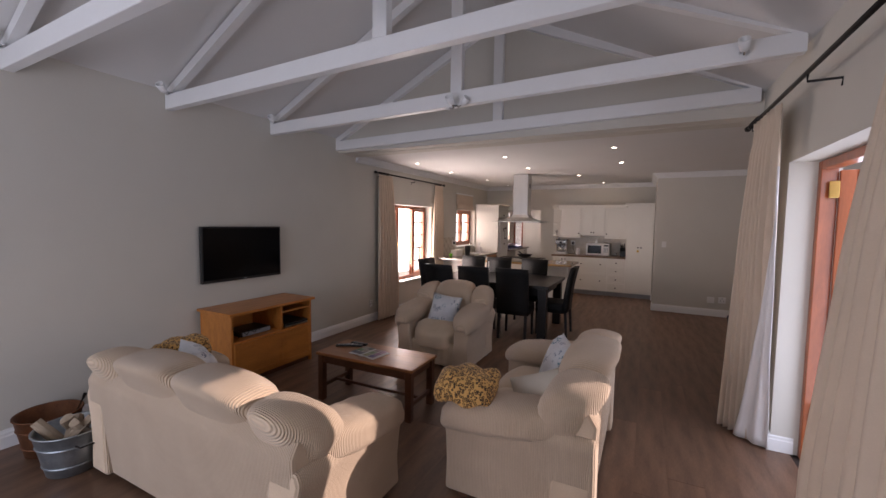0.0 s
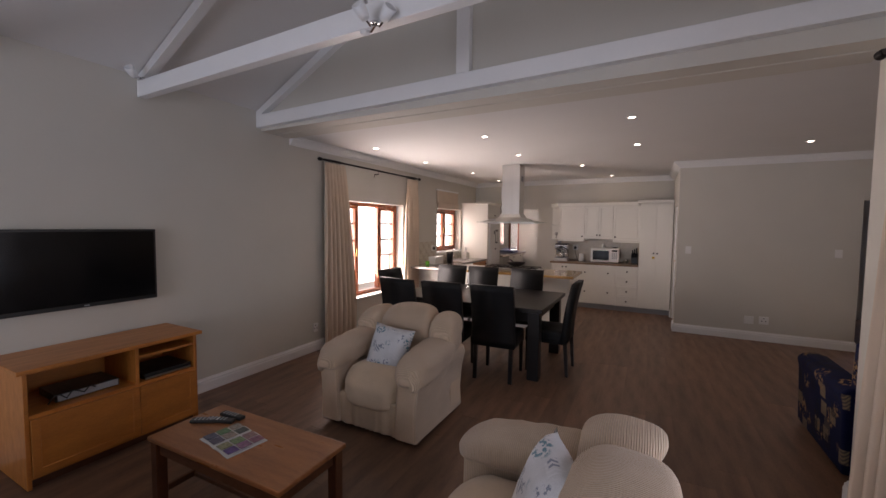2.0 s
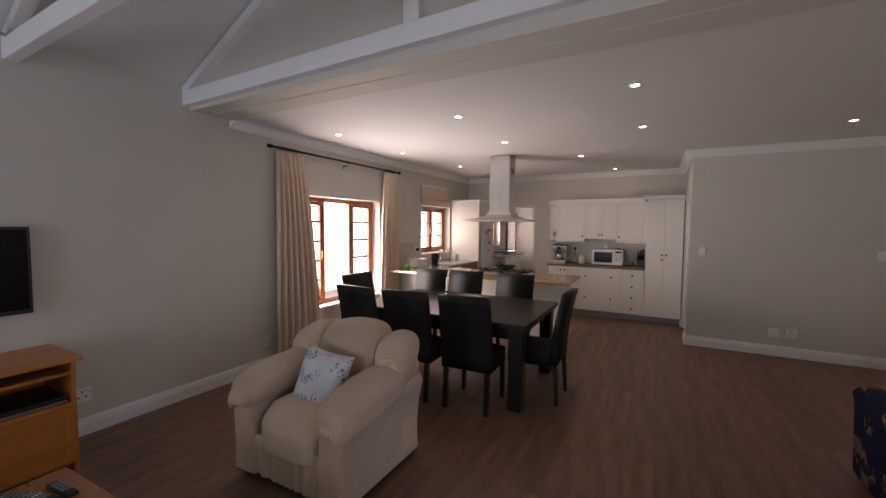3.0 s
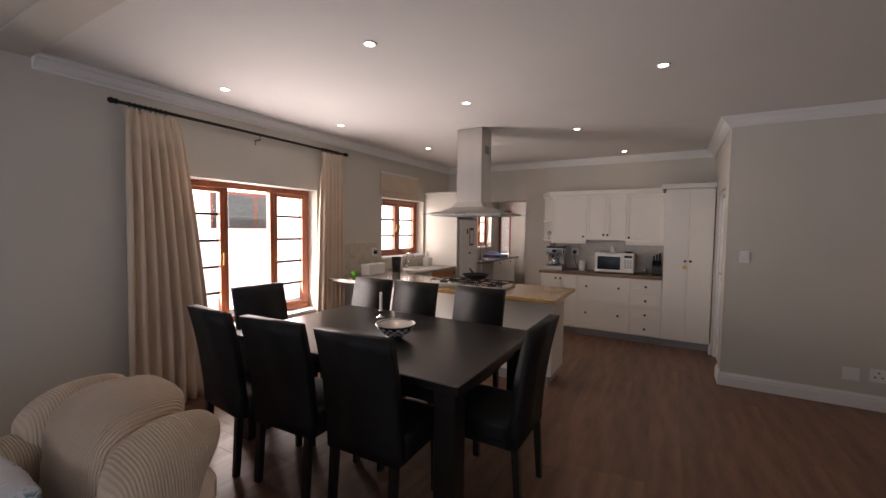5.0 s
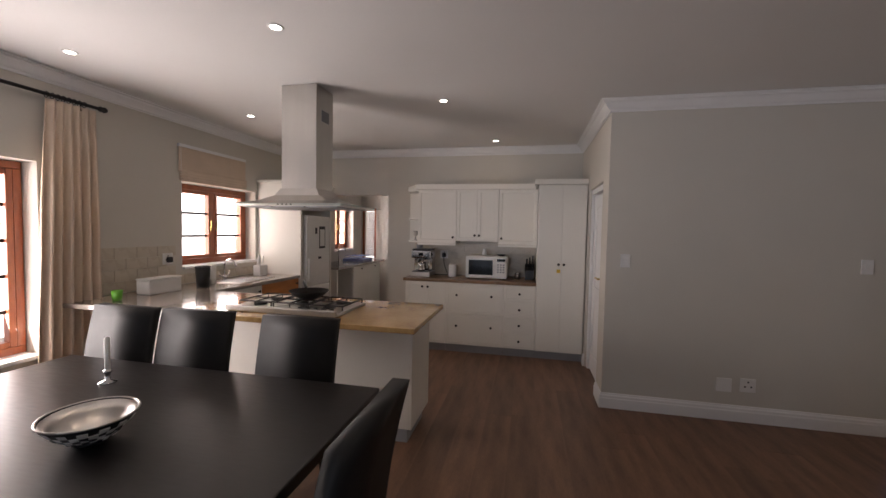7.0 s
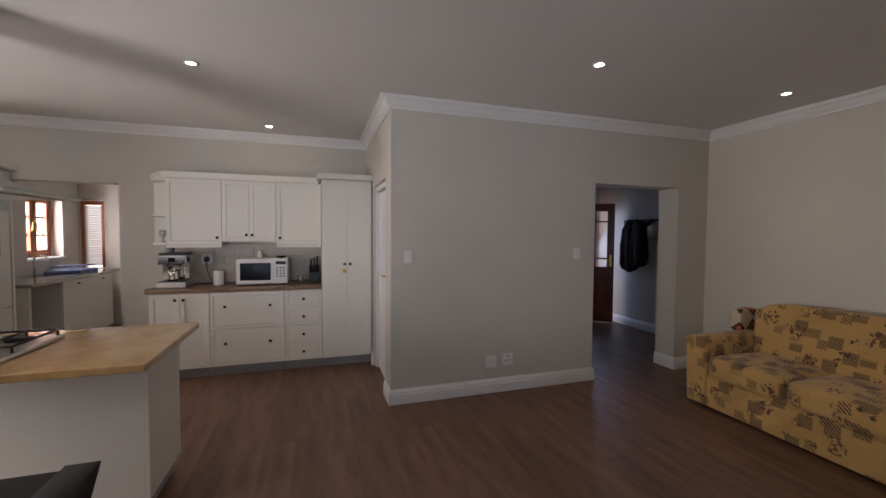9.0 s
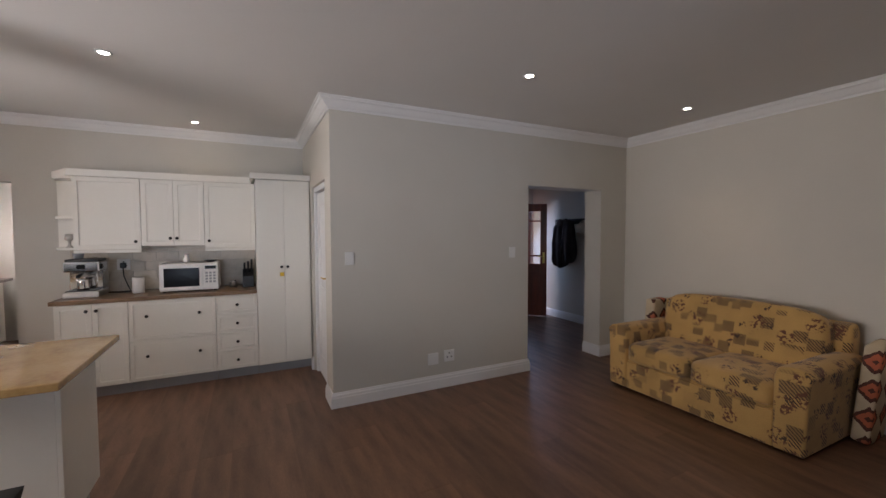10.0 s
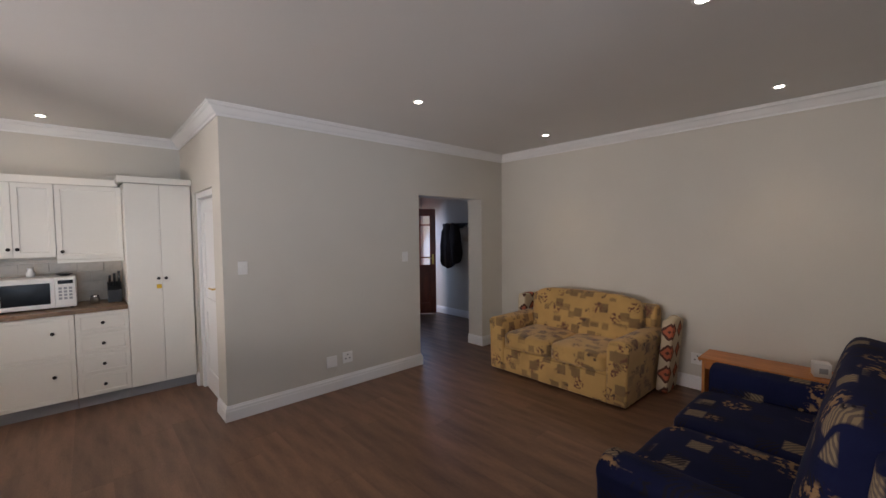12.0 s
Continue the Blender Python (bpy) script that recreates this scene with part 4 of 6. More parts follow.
def bucket(x, y, r0, r1, h, material, label, name, lip=0.008):
    b = thing(name, label, "bucket", x, y, 0)
    part("bowl", lathe([(0, 0.008), (r0 - 0.01, 0.0), (r0, 0.004), (r0 + (r1 - r0) * 0.5, h * 0.5), (r1, h), (r1 + lip, h + 0.004), (r1 + lip, h + 0.012), (r1 - 0.004, h + 0.01), (r0 - 0.006, 0.015), (0, 0.012)], 36), material, b, smooth=True)
    for z in (0.25, 0.72):
        rr = r0 + (r1 - r0) * z
        part("band", lathe([(rr - 0.002, h * z - 0.008), (rr + 0.006, h * z), (rr - 0.002, h * z + 0.008)], 36), material, b, smooth=True)
    for s in (-1, 1):
        part("handle", tube([(s * (r1 + .002), -0.05, h * 0.8), (s * (r1 + 0.035), -0.04, h * 0.78), (s * (r1 + 0.04), 0.04, h * 0.78), (s * (r1 + .002), 0.05, h * 0.8)], 0.006), IRON, b, smooth=True)
    return b


bucket(-2.98, 1.40, 0.13, 0.185, 0.27, GALV, "galvanised steel bucket full of firewood", "firewood_bucket")
bucket(-3.38, 1.42, 0.13, 0.175, 0.26, RUST, "rusty copper coal bucket beside the wall", "coal_bucket")
poker = thing("fire_shovel", "dark iron hearth shovel leaning in the bucket", "shovel", -3.30, 1.50, 0.02)
part("shaft", tube([(-0.05, -0.03, 0.0), (0.02, 0.02, 0.2), (0.09, 0.06, 0.36)], 0.012), IRON, poker, smooth=True)
for k, (dx, dy, rx, ry) in enumerate(((-0.05, 0.05, 30, 25), (0.06, -0.02, -25, 40), (0.05, 0.08, 18, -35), (-0.06, -0.06, -40, -10), (0.0, 0.0, 10, 65))):
    lg = lathe([(0, -0.15), (0.036, -0.148), (0.041, 0), (0.037, 0.148), (0, 0.15)], 9)
    for v in lg.verts:
        v.co += 0.006 * noise.noise_vector(v.co * 14 + Vector((k, 0, 0)))
        if v.co.x > 0.012:
            v.co.x = 0.012
    ob = part("firewood_log", lg, LOGWOOD)
    ob.matrix_basis = pose(-2.98 + dx, 1.40 + dy, 0.215, rx, ry, 40 * k)
    tagged(ob, "split pale firewood log in the bucket", "firewood", "firewood logs")

# ---- curtains ----


def drape(parent, along, base, start, end, z0, z1, folds, depth, material, top=1.0, name="curtain_cloth", seed=1, flare=(0, 0)):
    """Pleated cloth hanging along x or y; narrower by the share top at its head."""
    rnd = random.Random(seed)
    bm = bmesh.new()
    nu, nz = folds * 8, 26
    ph = [rnd.uniform(-0.6, 0.6) for _ in range(folds + 1)]
    rows = []
    for j in range(nz + 1):
        t = j / nz
        z = z1 + (z0 - z1) * t
        width = top + (1 - top) * min(1, t * 1.25) ** 0.8
        row = []
        for i in range(nu + 1):
            u = i / nu
            k = u * folds
            amp = depth * (0.45 + 0.55 * min(1, t * 3)) * (1 + 0.35 * ph[int(min(k, folds))])
            off = amp * math.sin(2 * math.pi * k + 0.5 * math.sin(2.2 * t + 3 * ph[int(min(k, folds))]) * t)
            if 0.03 < t < 0.10:
                off *= 0.5
            a = start + (end - start) * (u * width) + flare[0] * t * (1 - u) + flare[1] * t * u
            p = base + off + 0.006 * noise.noise(Vector((u * 9, t * 5, seed)))
            row.append(bm.verts.new((a, p, z) if along == "x" else (p, a, z)))
        rows.append(row)
    for a, b in zip(rows, rows[1:]):
        for i in range(nu):
            bm.faces.new((a[i], a[i + 1], b[i + 1], b[i]))
    ob = part(name, bm, material, parent, "", True)
    so = ob.modifiers.new("thickness", "SOLIDIFY")
    so.thickness = 0.004
    return ob


def rod(label, x, y0, y1, z, wall_x):
    r = thing("curtain_rod", label, "curtain rod", x, y0, z, group="curtain rods")
    length = y1 - y0
    part("pole", tube([(0, 0, 0), (0, length, 0)], 0.013, 12), IRON, r, smooth=True)
    for yy, s in ((0, -1), (length, 1)):
        fin = lathe([(0, 0), (0.014, 0.004), (0.022, 0.022), (0.017, 0.038), (0.024, 0.05), (0.014, 0.07), (0, 0.075)], 12)
        fin.transform(pose(0, yy, 0, -90 * s, 0, 0))
        part("finial", fin, IRON, r, smooth=True)
    for yy in (0.12, length / 2, length - 0.12):
        part("bracket", tube([(0, yy, -0.012), (0, yy, -0.05), (wall_x - x, yy, -0.05), (wall_x - x, yy, -0.09)], 0.007), IRON, r, smooth=True)
    k = 0
    for base in (0.06, length - 0.34):
        for i in range(8):
            ring = tube([(0.021 * math.cos(q * math.pi / 5), 0, 0.021 * math.sin(q * math.pi / 5)) for q in range(11)], 0.003, 6)
            ring.transform(pose(0, base + 0.035 * i, -0.004))
            part("ring", ring, IRON, r, smooth=True)
    return r


rod("black iron curtain rod above the dining window", XL + 0.075, 5.47, 7.76, 2.405, XL)
cu = thing("curtain", "long cream pleated curtain beside the window", "curtain", 0, 0, 0, group="window curtains")
drape(cu, "y", XL + 0.085, 5.50, 6.10, 0.015, 2.375, 7, 0.040, CURTAIN, 0.62, seed=3, flare=(-0.03, 0.0))
cu = thing("curtain", "long cream pleated curtain beside the window", "curtain", 0, 0, 0, group="window curtains")
drape(cu, "y", XL + 0.085, 7.74, 7.33, 0.015, 2.375, 6, 0.038, CURTAIN, 0.80, seed=9)
rod("black iron curtain rod above the patio door", XR - 0.14, 1.72, 4.42, 2.435, XR)


def gathered_drape(parent, name, head, foot, z0, z1, folds, depth, material, taper=0.0, seed=1):
    """Cloth between two plan lines, at its head and its foot; taper is the share of the height over which it narrows to nothing."""
    rnd = random.Random(seed)
    ph = [rnd.uniform(-0.6, 0.6) for _ in range(folds + 2)]
    bm = bmesh.new()
    nu, nz, rows = folds * 9, 30, []
    for j in range(nz + 1):
        t = j / nz
        ease = t ** 1.15
        a = Vector(head[0]).lerp(Vector(foot[0]), ease)
        c = Vector(head[1]).lerp(Vector(foot[1]), ease)
        if taper:
            a = c.lerp(a, max(0.02, (t - 1 + taper) / taper))
        along = (c - a).normalized()
        side = Vector((along.y, -along.x))
        amp0 = depth * (0.5 + 0.5 * min(1, 3 * t)) * (0.55 if 0.03 < t < 0.09 else 1.0) * min(1.0, (c - a).length / 0.15)
        row = []
        for i in range(nu + 1):
            u = i / nu
            k = u * folds
            q = ph[int(min(k, folds))]
            off = amp0 * (1 + 0.4 * q) * math.sin(2 * math.pi * k + 0.6 * t * math.sin(2 * t + 3 * q))
            p = a.lerp(c, u) + side * (off + 0.008 * noise.noise(Vector((u * 8, t * 4, seed))))
            row.append(bm.verts.new((p.x, p.y, z1 + (z0 - z1) * t)))
        rows.append(row)
    for p, q in zip(rows, rows[1:]):
        for i in range(nu):
            bm.faces.new((p[i], p[i + 1], q[i + 1], q[i]))
    ob = part(name, bm, material, parent, "", True)
    ob.modifiers.new("thickness", "SOLIDIFY").thickness = 0.004
    return ob


cu = thing("curtain", "long cream pleated curtain with white lining", "curtain", 0, 0, 0, group="patio curtains")
gathered_drape(cu, "curtain_cloth", ((0.975, 4.16), (0.985, 3.56)), ((0.85, 4.12), (1.07, 3.90)), 0.015, 2.405, 7, 0.032, CURTAIN, seed=5)
gathered_drape(cu, "lining", ((0.93, 3.72), (0.985, 3.50)), ((0.925, 3.98), (1.105, 3.83)), 0.012, 2.0, 2, 0.012, LINING, 0.88, seed=6)
cu = thing("curtain", "long cream pleated curtain with white lining", "curtain", 0, 0, 0, group="patio curtains")
drape(cu, "y", XR - 0.15, 1.75, 2.64, 0.015, 2.405, 7, 0.045, CURTAIN, 0.34, seed=7, flare=(0, 0.03))

# ---- dining ----


def table():
    t = thing("dining_table", "large black stained wooden dining table", "dining table", -1.81, 6.335, 0, 0)
    part("tabletop", box(-0.915, -0.61, 0.715, 0.915, 0.61, 0.76, 0.006, 2), BLACKWOOD, t)
    for s in (-1, 1):
        part("apron", box(-0.76, s * 0.50 - 0.012, 0.60, 0.76, s * 0.50 + 0.012, 0.7148), BLACKWOOD, t)
        part("apron", box(s * 0.80 - 0.012, -0.45, 0.602, s * 0.80 + 0.012, 0.45, 0.7148), BLACKWOOD, t)
        for q in (-1, 1):
            part("leg", box(s * 0.815 - 0.06, q * 0.51 - 0.06, 0, s * 0.815 + 0.06, q * 0.51 + 0.06, 0.7149, 0.005, 1), BLACKWOOD, t)


table()


def dining_chair():
    """High-backed black leather chair facing +y; its back stands at -y."""
    c = thing("dining_chair", "black leather high-backed dining chair", "chair", 0, 0, 0, group="chairs round the table")
    part("seat", puff(0, 0.02, 0.425, 0.225, 0.215, 0.06, 0.80, 7, 0.0, 0.15), LEATHER, c, smooth=True)
    part("seat_frame", box(-0.215, -0.19, 0.34, 0.215, 0.225, 0.385, 0.008, 2), LEATHER, c)
    pts = []
    n = 9
    for i in range(n + 1):
        t = i / n
        pts.append((-0.165 - 0.02 * t - 0.075 * t * t, 0.36 + 0.64 * t))
    for i in range(n, -1, -1):
        t = i / n
        pts.append((-0.225 - 0.02 * t - 0.075 * t * t, 0.355 + 0.645 * t))
    back = prism(pts, "x", -0.225, 0.225)
    edge = [e for e in back.edges if len(e.link_faces) == 2 and e.calc_face_angle(0) > 1.0]
    bmesh.ops.bevel(back, geom=edge, offset=0.012, segments=3, affect="EDGES")
    part("backrest", back, LEATHER, c, smooth=True)
    for sx in (-1, 1):
        part("leg", prism([(sx * 0.212, 0.345), (sx * 0.172, 0.345), (sx * 0.180, 0.0), (sx * 0.208, 0.0)], "y", 0.178, 0.216), BLACKWOOD, c)
        rear = [(-0.225, 0.36), (-0.185, 0.36), (-0.215, 0.0), (-0.245, 0.0)]
        part("leg", prism(rear, "x", sx * 0.19 - 0.019, sx * 0.19 + 0.019), BLACKWOOD, c)
    return c


seats = [(-2.44, 5.74, -6), (-1.94, 5.77, 3), (-1.37, 5.80, 2), (-0.93, 6.25, 90), (-2.84, 6.24, -92), (-2.62, 6.88, 178), (-2.11, 6.90, 181), (-1.47, 6.92, 179)]
first = dining_chair()
first.matrix_basis = pose(seats[0][0], seats[0][1], 0, 0, 0, seats[0][2])
for x, y, turn in seats[1:]:
    copy_thing(first, pose(x, y, 0, 0, 0, turn))


def fruit_bowl():
    b = thing("fruit_bowl", "dark metal bowl with pearly square inlays on the table", "bowl", -1.67, 6.27, 0.76)
    seg, rows = 28, 6
    dark, pearl = bmesh.new(), bmesh.new()

    def at(i, j):
        t, q = j / rows, 2 * math.pi * i / seg
        r = 0.045 + 0.088 * t ** 0.7
        return (r * math.cos(q), r * math.sin(q), 0.012 + 0.080 * t ** 1.25)

    for j in range(rows):
        for i in range(seg):
            bm = pearl if (i + j) % 2 == 0 and 0 < j < rows - 1 else dark
            bm.faces.new([bm.verts.new(at(*p)) for p in ((i, j), (i + 1, j), (i + 1, j + 1), (i, j + 1))])
    for name, bm, mat in (("basket", dark, BLACK), ("inlay", pearl, PLASTIC)):
        bmesh.ops.remove_doubles(bm, verts=bm.verts, dist=0.0004)
        part(name, bm, mat, b).modifiers.new("thickness", "SOLIDIFY").thickness = 0.004
    part("liner", lathe([(0, 0.0165), (0.043, 0.0165), (0.075, 0.030), (0.108, 0.060), (0.127, 0.090)], 28), STEEL, b, smooth=True).modifiers.new("thickness", "SOLIDIFY").thickness = 0.002
    part("rim", tube([(0.134 * math.cos(i * math.pi / 16), 0.134 * math.sin(i * math.pi / 16), 0.093) for i in range(33)], 0.004), STEEL, b, smooth=True)
    part("base", lathe([(0, 0), (0.048, 0), (0.050, 0.006), (0.046, 0.014), (0, 0.013)], 24), BLACK, b, smooth=True)


fruit_bowl()
cs = thing("candlestick", "white candle in a small silver holder", "candle", -2.13, 6.68, 0.76)
part("holder", lathe([(0, 0), (0.035, 0), (0.036, 0.004), (0.012, 0.012), (0.010, 0.04), (0.017, 0.05), (0.017, 0.06), (0, 0.058)], 20), CHROME, cs, smooth=True)
part("candle", lathe([(0.011, 0.055), (0.011, 0.205), (0.006, 0.212), (0, 0.21)], 14), PLASTIC, cs, "white wax candle", True)

# ---- lounge corner ----


def print_sofa(name, label, x, y, turn, w, d, cloth, top, arm):
    """Boxy two-seat sofa in printed cloth; faces its own -y."""
    so = thing(name, label, "sofa", x, y, 0, turn)
    h, f, b = w / 2, -d / 2, d / 2
    aw = 0.20
    part("base", box(-h + aw - .01, f + 0.03, 0.05, h - aw + .01, b - 0.08, 0.30, 0.02, 2), cloth, so)
    part("skirt", box(-h + aw, f + 0.012, 0.02, h - aw, f + 0.03, 0.27, 0.006, 1), cloth, so)
    part("back", prism([(b - 0.26, 0.05), (b - 0.03, 0.05), (b, top - 0.10), (b - 0.05, top - 0.02), (b - 0.16, top - 0.04)], "x", -h + 0.06, h - 0.06, 0.03, 3), cloth, so, smooth=True)
    for s in (-1, 1):
        pts = [(s * (h - aw), 0.02), (s * (h - 0.02), 0.02), (s * (h - 0.005), arm - 0.12), (s * (h + 0.01), arm - 0.05), (s * (h - 0.03), arm - 0.01), (s * (h - 0.10), arm), (s * (h - aw + 0.02), arm - 0.02), (s * (h - aw), arm - 0.08)]
        part("arm", prism(pts, "y", f, b - 0.10, 0.02, 3), cloth, so, smooth=True)
    sw = (w - 2 * aw) / 2
    for i in range(2):
        cx = -h + aw + sw * (i + 0.5)
        part("seat_cushion", puff(cx, f + 0.34, 0.365, sw / 2 + .002, 0.36, 0.085, 0.74, 8, 0.01, 0.2, i), cloth, so, smooth=True)
    bk = puff(0, 0, 0, (w - 2 * aw) / 2 + 0.05, 0.12, (top - 0.40) / 2 + 0.06, 0.62, 10, 0.01, 0.05, w)
    bk.transform(pose(0, b - 0.23, 0.40 + (top - 0.40) / 2 - 0.01, -13, 0, 0))
    part("back_cushion", bk, cloth, so, smooth=True)
    return so


print_sofa("yellow_sofa", "yellow tapestry print two-seat sofa against the wall", 3.42, 7.40, -90, 1.56, 0.93, YELLOWSOFA, 0.83, 0.60)
print_sofa("navy_sofa", "navy blue tapestry print sofa against the wall", 2.08, 5.53, 180, 1.84, 0.96, NAVYSOFA, 0.93, 0.60)
for yy, lab in ((6.56, "rose patterned blanket hanging over the sofa's end"), (8.20, "rose patterned blanket tucked behind the sofa")):
    bl = puff(0, 0, 0, 0.17, 0.048, 0.34 if yy < 7 else 0.15, 0.92, 9, 0.05, 0.1, yy)
    bl.transform(pose(3.74, yy, 0.355 if yy < 7 else 0.62, 4 if yy < 7 else 0, 3, 3))
    ob = part("blanket", bl, BLANKET, None, "", True)
    tagged(ob, lab, "blanket")


def bench():
    t = thing("side_table", "low orange-brown wooden side table by the wall", "side table", 3.74, 5.62, 0)
    part("tabletop", box(-0.17, -0.66, 0.40, 0.18, 0.66, 0.425, 0.006, 2), OAK, t)
    for s in (-1, 1):
        part("side_panel", box(-0.155, s * 0.62 - 0.011, 0, 0.165, s * 0.62 + 0.011, 0.3998), OAK, t)
    part("back_panel", box(0.14, -0.608, 0.05, 0.155, 0.608, 0.3995), OAK, t)
    part("apron", box(-0.145, -0.608, 0.33, -0.125, 0.608, 0.3995), OAK, t)


bench()
for x, y, turn, lab in ((3.72, 5.50, 15, "small white cardboard box on the side table"), (3.80, 5.33, -10, "white plastic adaptor box on the side table")):
    bx = thing("small_box", lab, "box", x, y, 0.425, turn)
    part("carton", box(-0.05, -0.05, 0, 0.05, 0.05, 0.105, 0.004, 1), PAPER, bx)
    part("label_bars", box(-0.0515, -0.03, 0.03, -0.0500, 0.02, 0.07), GREYPL, bx)
    part("cord", tube([(0.0, -0.06, 0.006), (-0.04, -0.09, 0.006), (0.02, -0.13, 0.006), (0.05, -0.07, 0.006)], 0.004), PLASTIC, bx, smooth=True)

# ---- kitchen ----


def knob(parent, x, y, z, facing=(0, -1)):
    k = lathe([(0, 0), (0.006, 0.0), (0.006, 0.012), (0.014, 0.018), (0.015, 0.024), (0.008, 0.030), (0, 0.031)], 12)
    k.transform(pose(x, y, z) @ (pose(0, 0, 0, 90, 0, 0) if facing == (0, -1) else pose(0, 0, 0, 0, 90, 0)))
    return part("knob", k, IRON, parent, "dark round knob", True)


def front_panel(name, parent, x0, x1, y, z0, z1, rail=0.055):
    """A shaker front in the plane y, facing -y."""
    d = box(x0 + .0015, y - 0.006, z0 + .0015, x1 - .0015, y + 0.014, z1 - .0015)
    r = min(rail, (z1 - z0) * 0.28)
    bmesh.ops.recalc_face_normals(d, faces=d.faces)
    face = [f for f in d.faces if f.normal.y < -0.9]
    bmesh.ops.inset_individual(d, faces=face, thickness=r, depth=0)
    bmesh.ops.inset_individual(d, faces=face, thickness=0.004, depth=-0.007)
    return part(name, d, CABINET, parent)


YF = 9.97


def base_unit(x0, x1, kind, label):
    u = thing("base_cabinet", label, "cabinet", 0, 0, 0, group="kitchen base cabinets")
    part("body", box(x0 + .001, YF + 0.016, 0.10, x1 - .001, YK - .004, 0.862), CABINET, u)
    part("plinth", box(x0 + .001, YF + 0.05, 0.0, x1 - .001, YF + 0.07, 0.099), GREYPL, u, "grey plinth")
    if kind == "doors":
        m = (x0 + x1) / 2
        for a, b, kx in ((x0, m, m - 0.035), (m, x1, m + 0.035)):
            d = front_panel("door", u, a, b, YF, 0.105, 0.858)
            knob(d, kx, YF - 0.006, 0.80)
    else:
        n = kind
        hs = [0.753 / n] * n
        z = 0.105
        for h in hs:
            d = front_panel("drawer", u, x0, x1, YF, z, z + h, 0.045)
            if n == 2:
                for kx in (x0 + 0.14, x1 - 0.14):
                    knob(d, kx, YF - 0.006, z + h * 0.62)
            else:
                knob(d, (x0 + x1) / 2, YF - 0.006, z + h * 0.5)
            z += h
    return u


base_unit(-1.73, -1.215, "doors", "cream two-door kitchen base cabinet")
base_unit(-1.213, -0.512, 2, "cream base cabinet with two wide drawers")
base_unit(-0.510, -0.135, 4, "cream base cabinet with four drawers")
wt = structure("worktop_north", box(-1.76, YF - 0.02, 0.864, -0.137, YK - .003, 0.90, 0.005, 2), WOODTOP, "brown mottled kitchen worktop", "worktop")
tall = thing("tall_cabinet", "tall cream pantry cabinet with two long doors", "cabinet", 0, 0, 0)
part("body", box(-0.133, YF + 0.002, 0.10, 0.40, YK - .004, 2.045), CABINET, tall)
part("plinth", box(-0.133, YF + 0.05, 0.0, 0.40, YF + 0.07, 0.099), GREYPL, tall, "grey plinth")
for a, b, kx in ((-0.130, 0.134, 0.105), (0.136, 0.395, 0.165)):
    d = part("door", box(a, YF - 0.014, 0.105, b, YF + .001, 2.04, 0.002, 1), CABINET, tall)
    knob(d, kx, YF - 0.014, 1.13)
part("cornice", sweep([(-0.16, YK - .005), (-0.16, YF - 0.02), (0.405, YF - 0.02)][::-1], [(0, 2.046), (0.015, 2.05), (0.035, 2.075), (0.05, 2.085), (0.05, 2.105), (-0.02, 2.105), (-0.02, 2.046)][::-1]), CABINET, tall)
part("top", box(-0.15, YF - 0.01, 2.075, 0.40, YK - .005, 2.095), CABINET, tall)
tag = part("tag", box(0.085, YF - 0.055, 1.035, 0.125, YF - 0.051, 1.075, 0.001, 1), YELLOWTAG)
tagged(tag, "small yellow tag hanging from the cabinet knob", "tag")
join_string = part("string", tube([(0.105, YF - 0.053, 1.07), (0.105, YF - 0.045, 1.13)], 0.0015, 6), PAPER, tag)

YU = 10.225


def wall_unit(x0, x1, doors, z0, label):
    u = thing("wall_cabinet", label, "cabinet", 0, 0, 0, group="kitchen wall cabinets")
    part("body", box(x0 + .001, YU + 0.016, z0, x1 - .001, YK - .004, 2.02), CABINET, u)
    for a, b, kx in doors:
        d = front_panel("door", u, a, b, YU, z0 + 0.004, 2.018)
        knob(d, kx, YU - 0.006, z0 + 0.075)
    if z0 < 1.35:
        part("pelmet", box(x0 + .001, YU - 0.012, z0 - 0.03, x1 - .001, YU + 0.006, z0 - .001, 0.003, 1), CABINET, u)


wall_unit(-1.655, -1.145, [(-1.655, -1.145, -1.185)], 1.335, "cream single-door wall cabinet")
wall_unit(-1.143, -0.612, [(-1.143, -0.878, -0.905), (-0.877, -0.612, -0.850)], 1.365, "cream two-door wall cabinet")
wall_unit(-0.610, -0.137, [(-0.610, -0.137, -0.570)], 1.335, "cream single-door wall cabinet")
part_top = structure("trim_cabinet_cornice", sweep([(-0.165, YU - 0.01), (-1.67, YU - 0.01), (-1.87, YK - .01)], [(0, 2.022), (0.015, 2.026), (0.035, 2.05), (0.055, 2.06), (0.055, 2.085), (-0.02, 2.085), (-0.02, 2.022)][::1]), CABINET, "cream cornice above the wall cabinets", "cornice")
cs = thing("corner_shelf", "cream open corner shelves beside the wall cabinets", "shelf", -1.656, YK - .004, 0)
for z in (1.335, 1.63, 2.0):
    pts = [(0, 0), (0, -0.31)] + [(-0.20 * math.sin(q * math.pi / 16), -0.31 * math.cos(q * math.pi / 16) ** 1.0) for q in range(1, 8)] + [(-0.20, 0)]
    part("shelf", prism(pts, "z", z, z + 0.02), CABINET, cs)
part("back_panel", box(-0.20, -0.012, 1.355, 0, -0.001, 2.0), CABINET, cs)
gl = thing("glass_jar", "small glass and metal jar on the shelf", "jar", -1.74, YK - 0.14, 1.355)
part("jar", lathe([(0, 0), (0.03, 0), (0.012, 0.02), (0.010, 0.06), (0.035, 0.08), (0.030, 0.13), (0, 0.131)], 16), STEEL, gl, smooth=True)


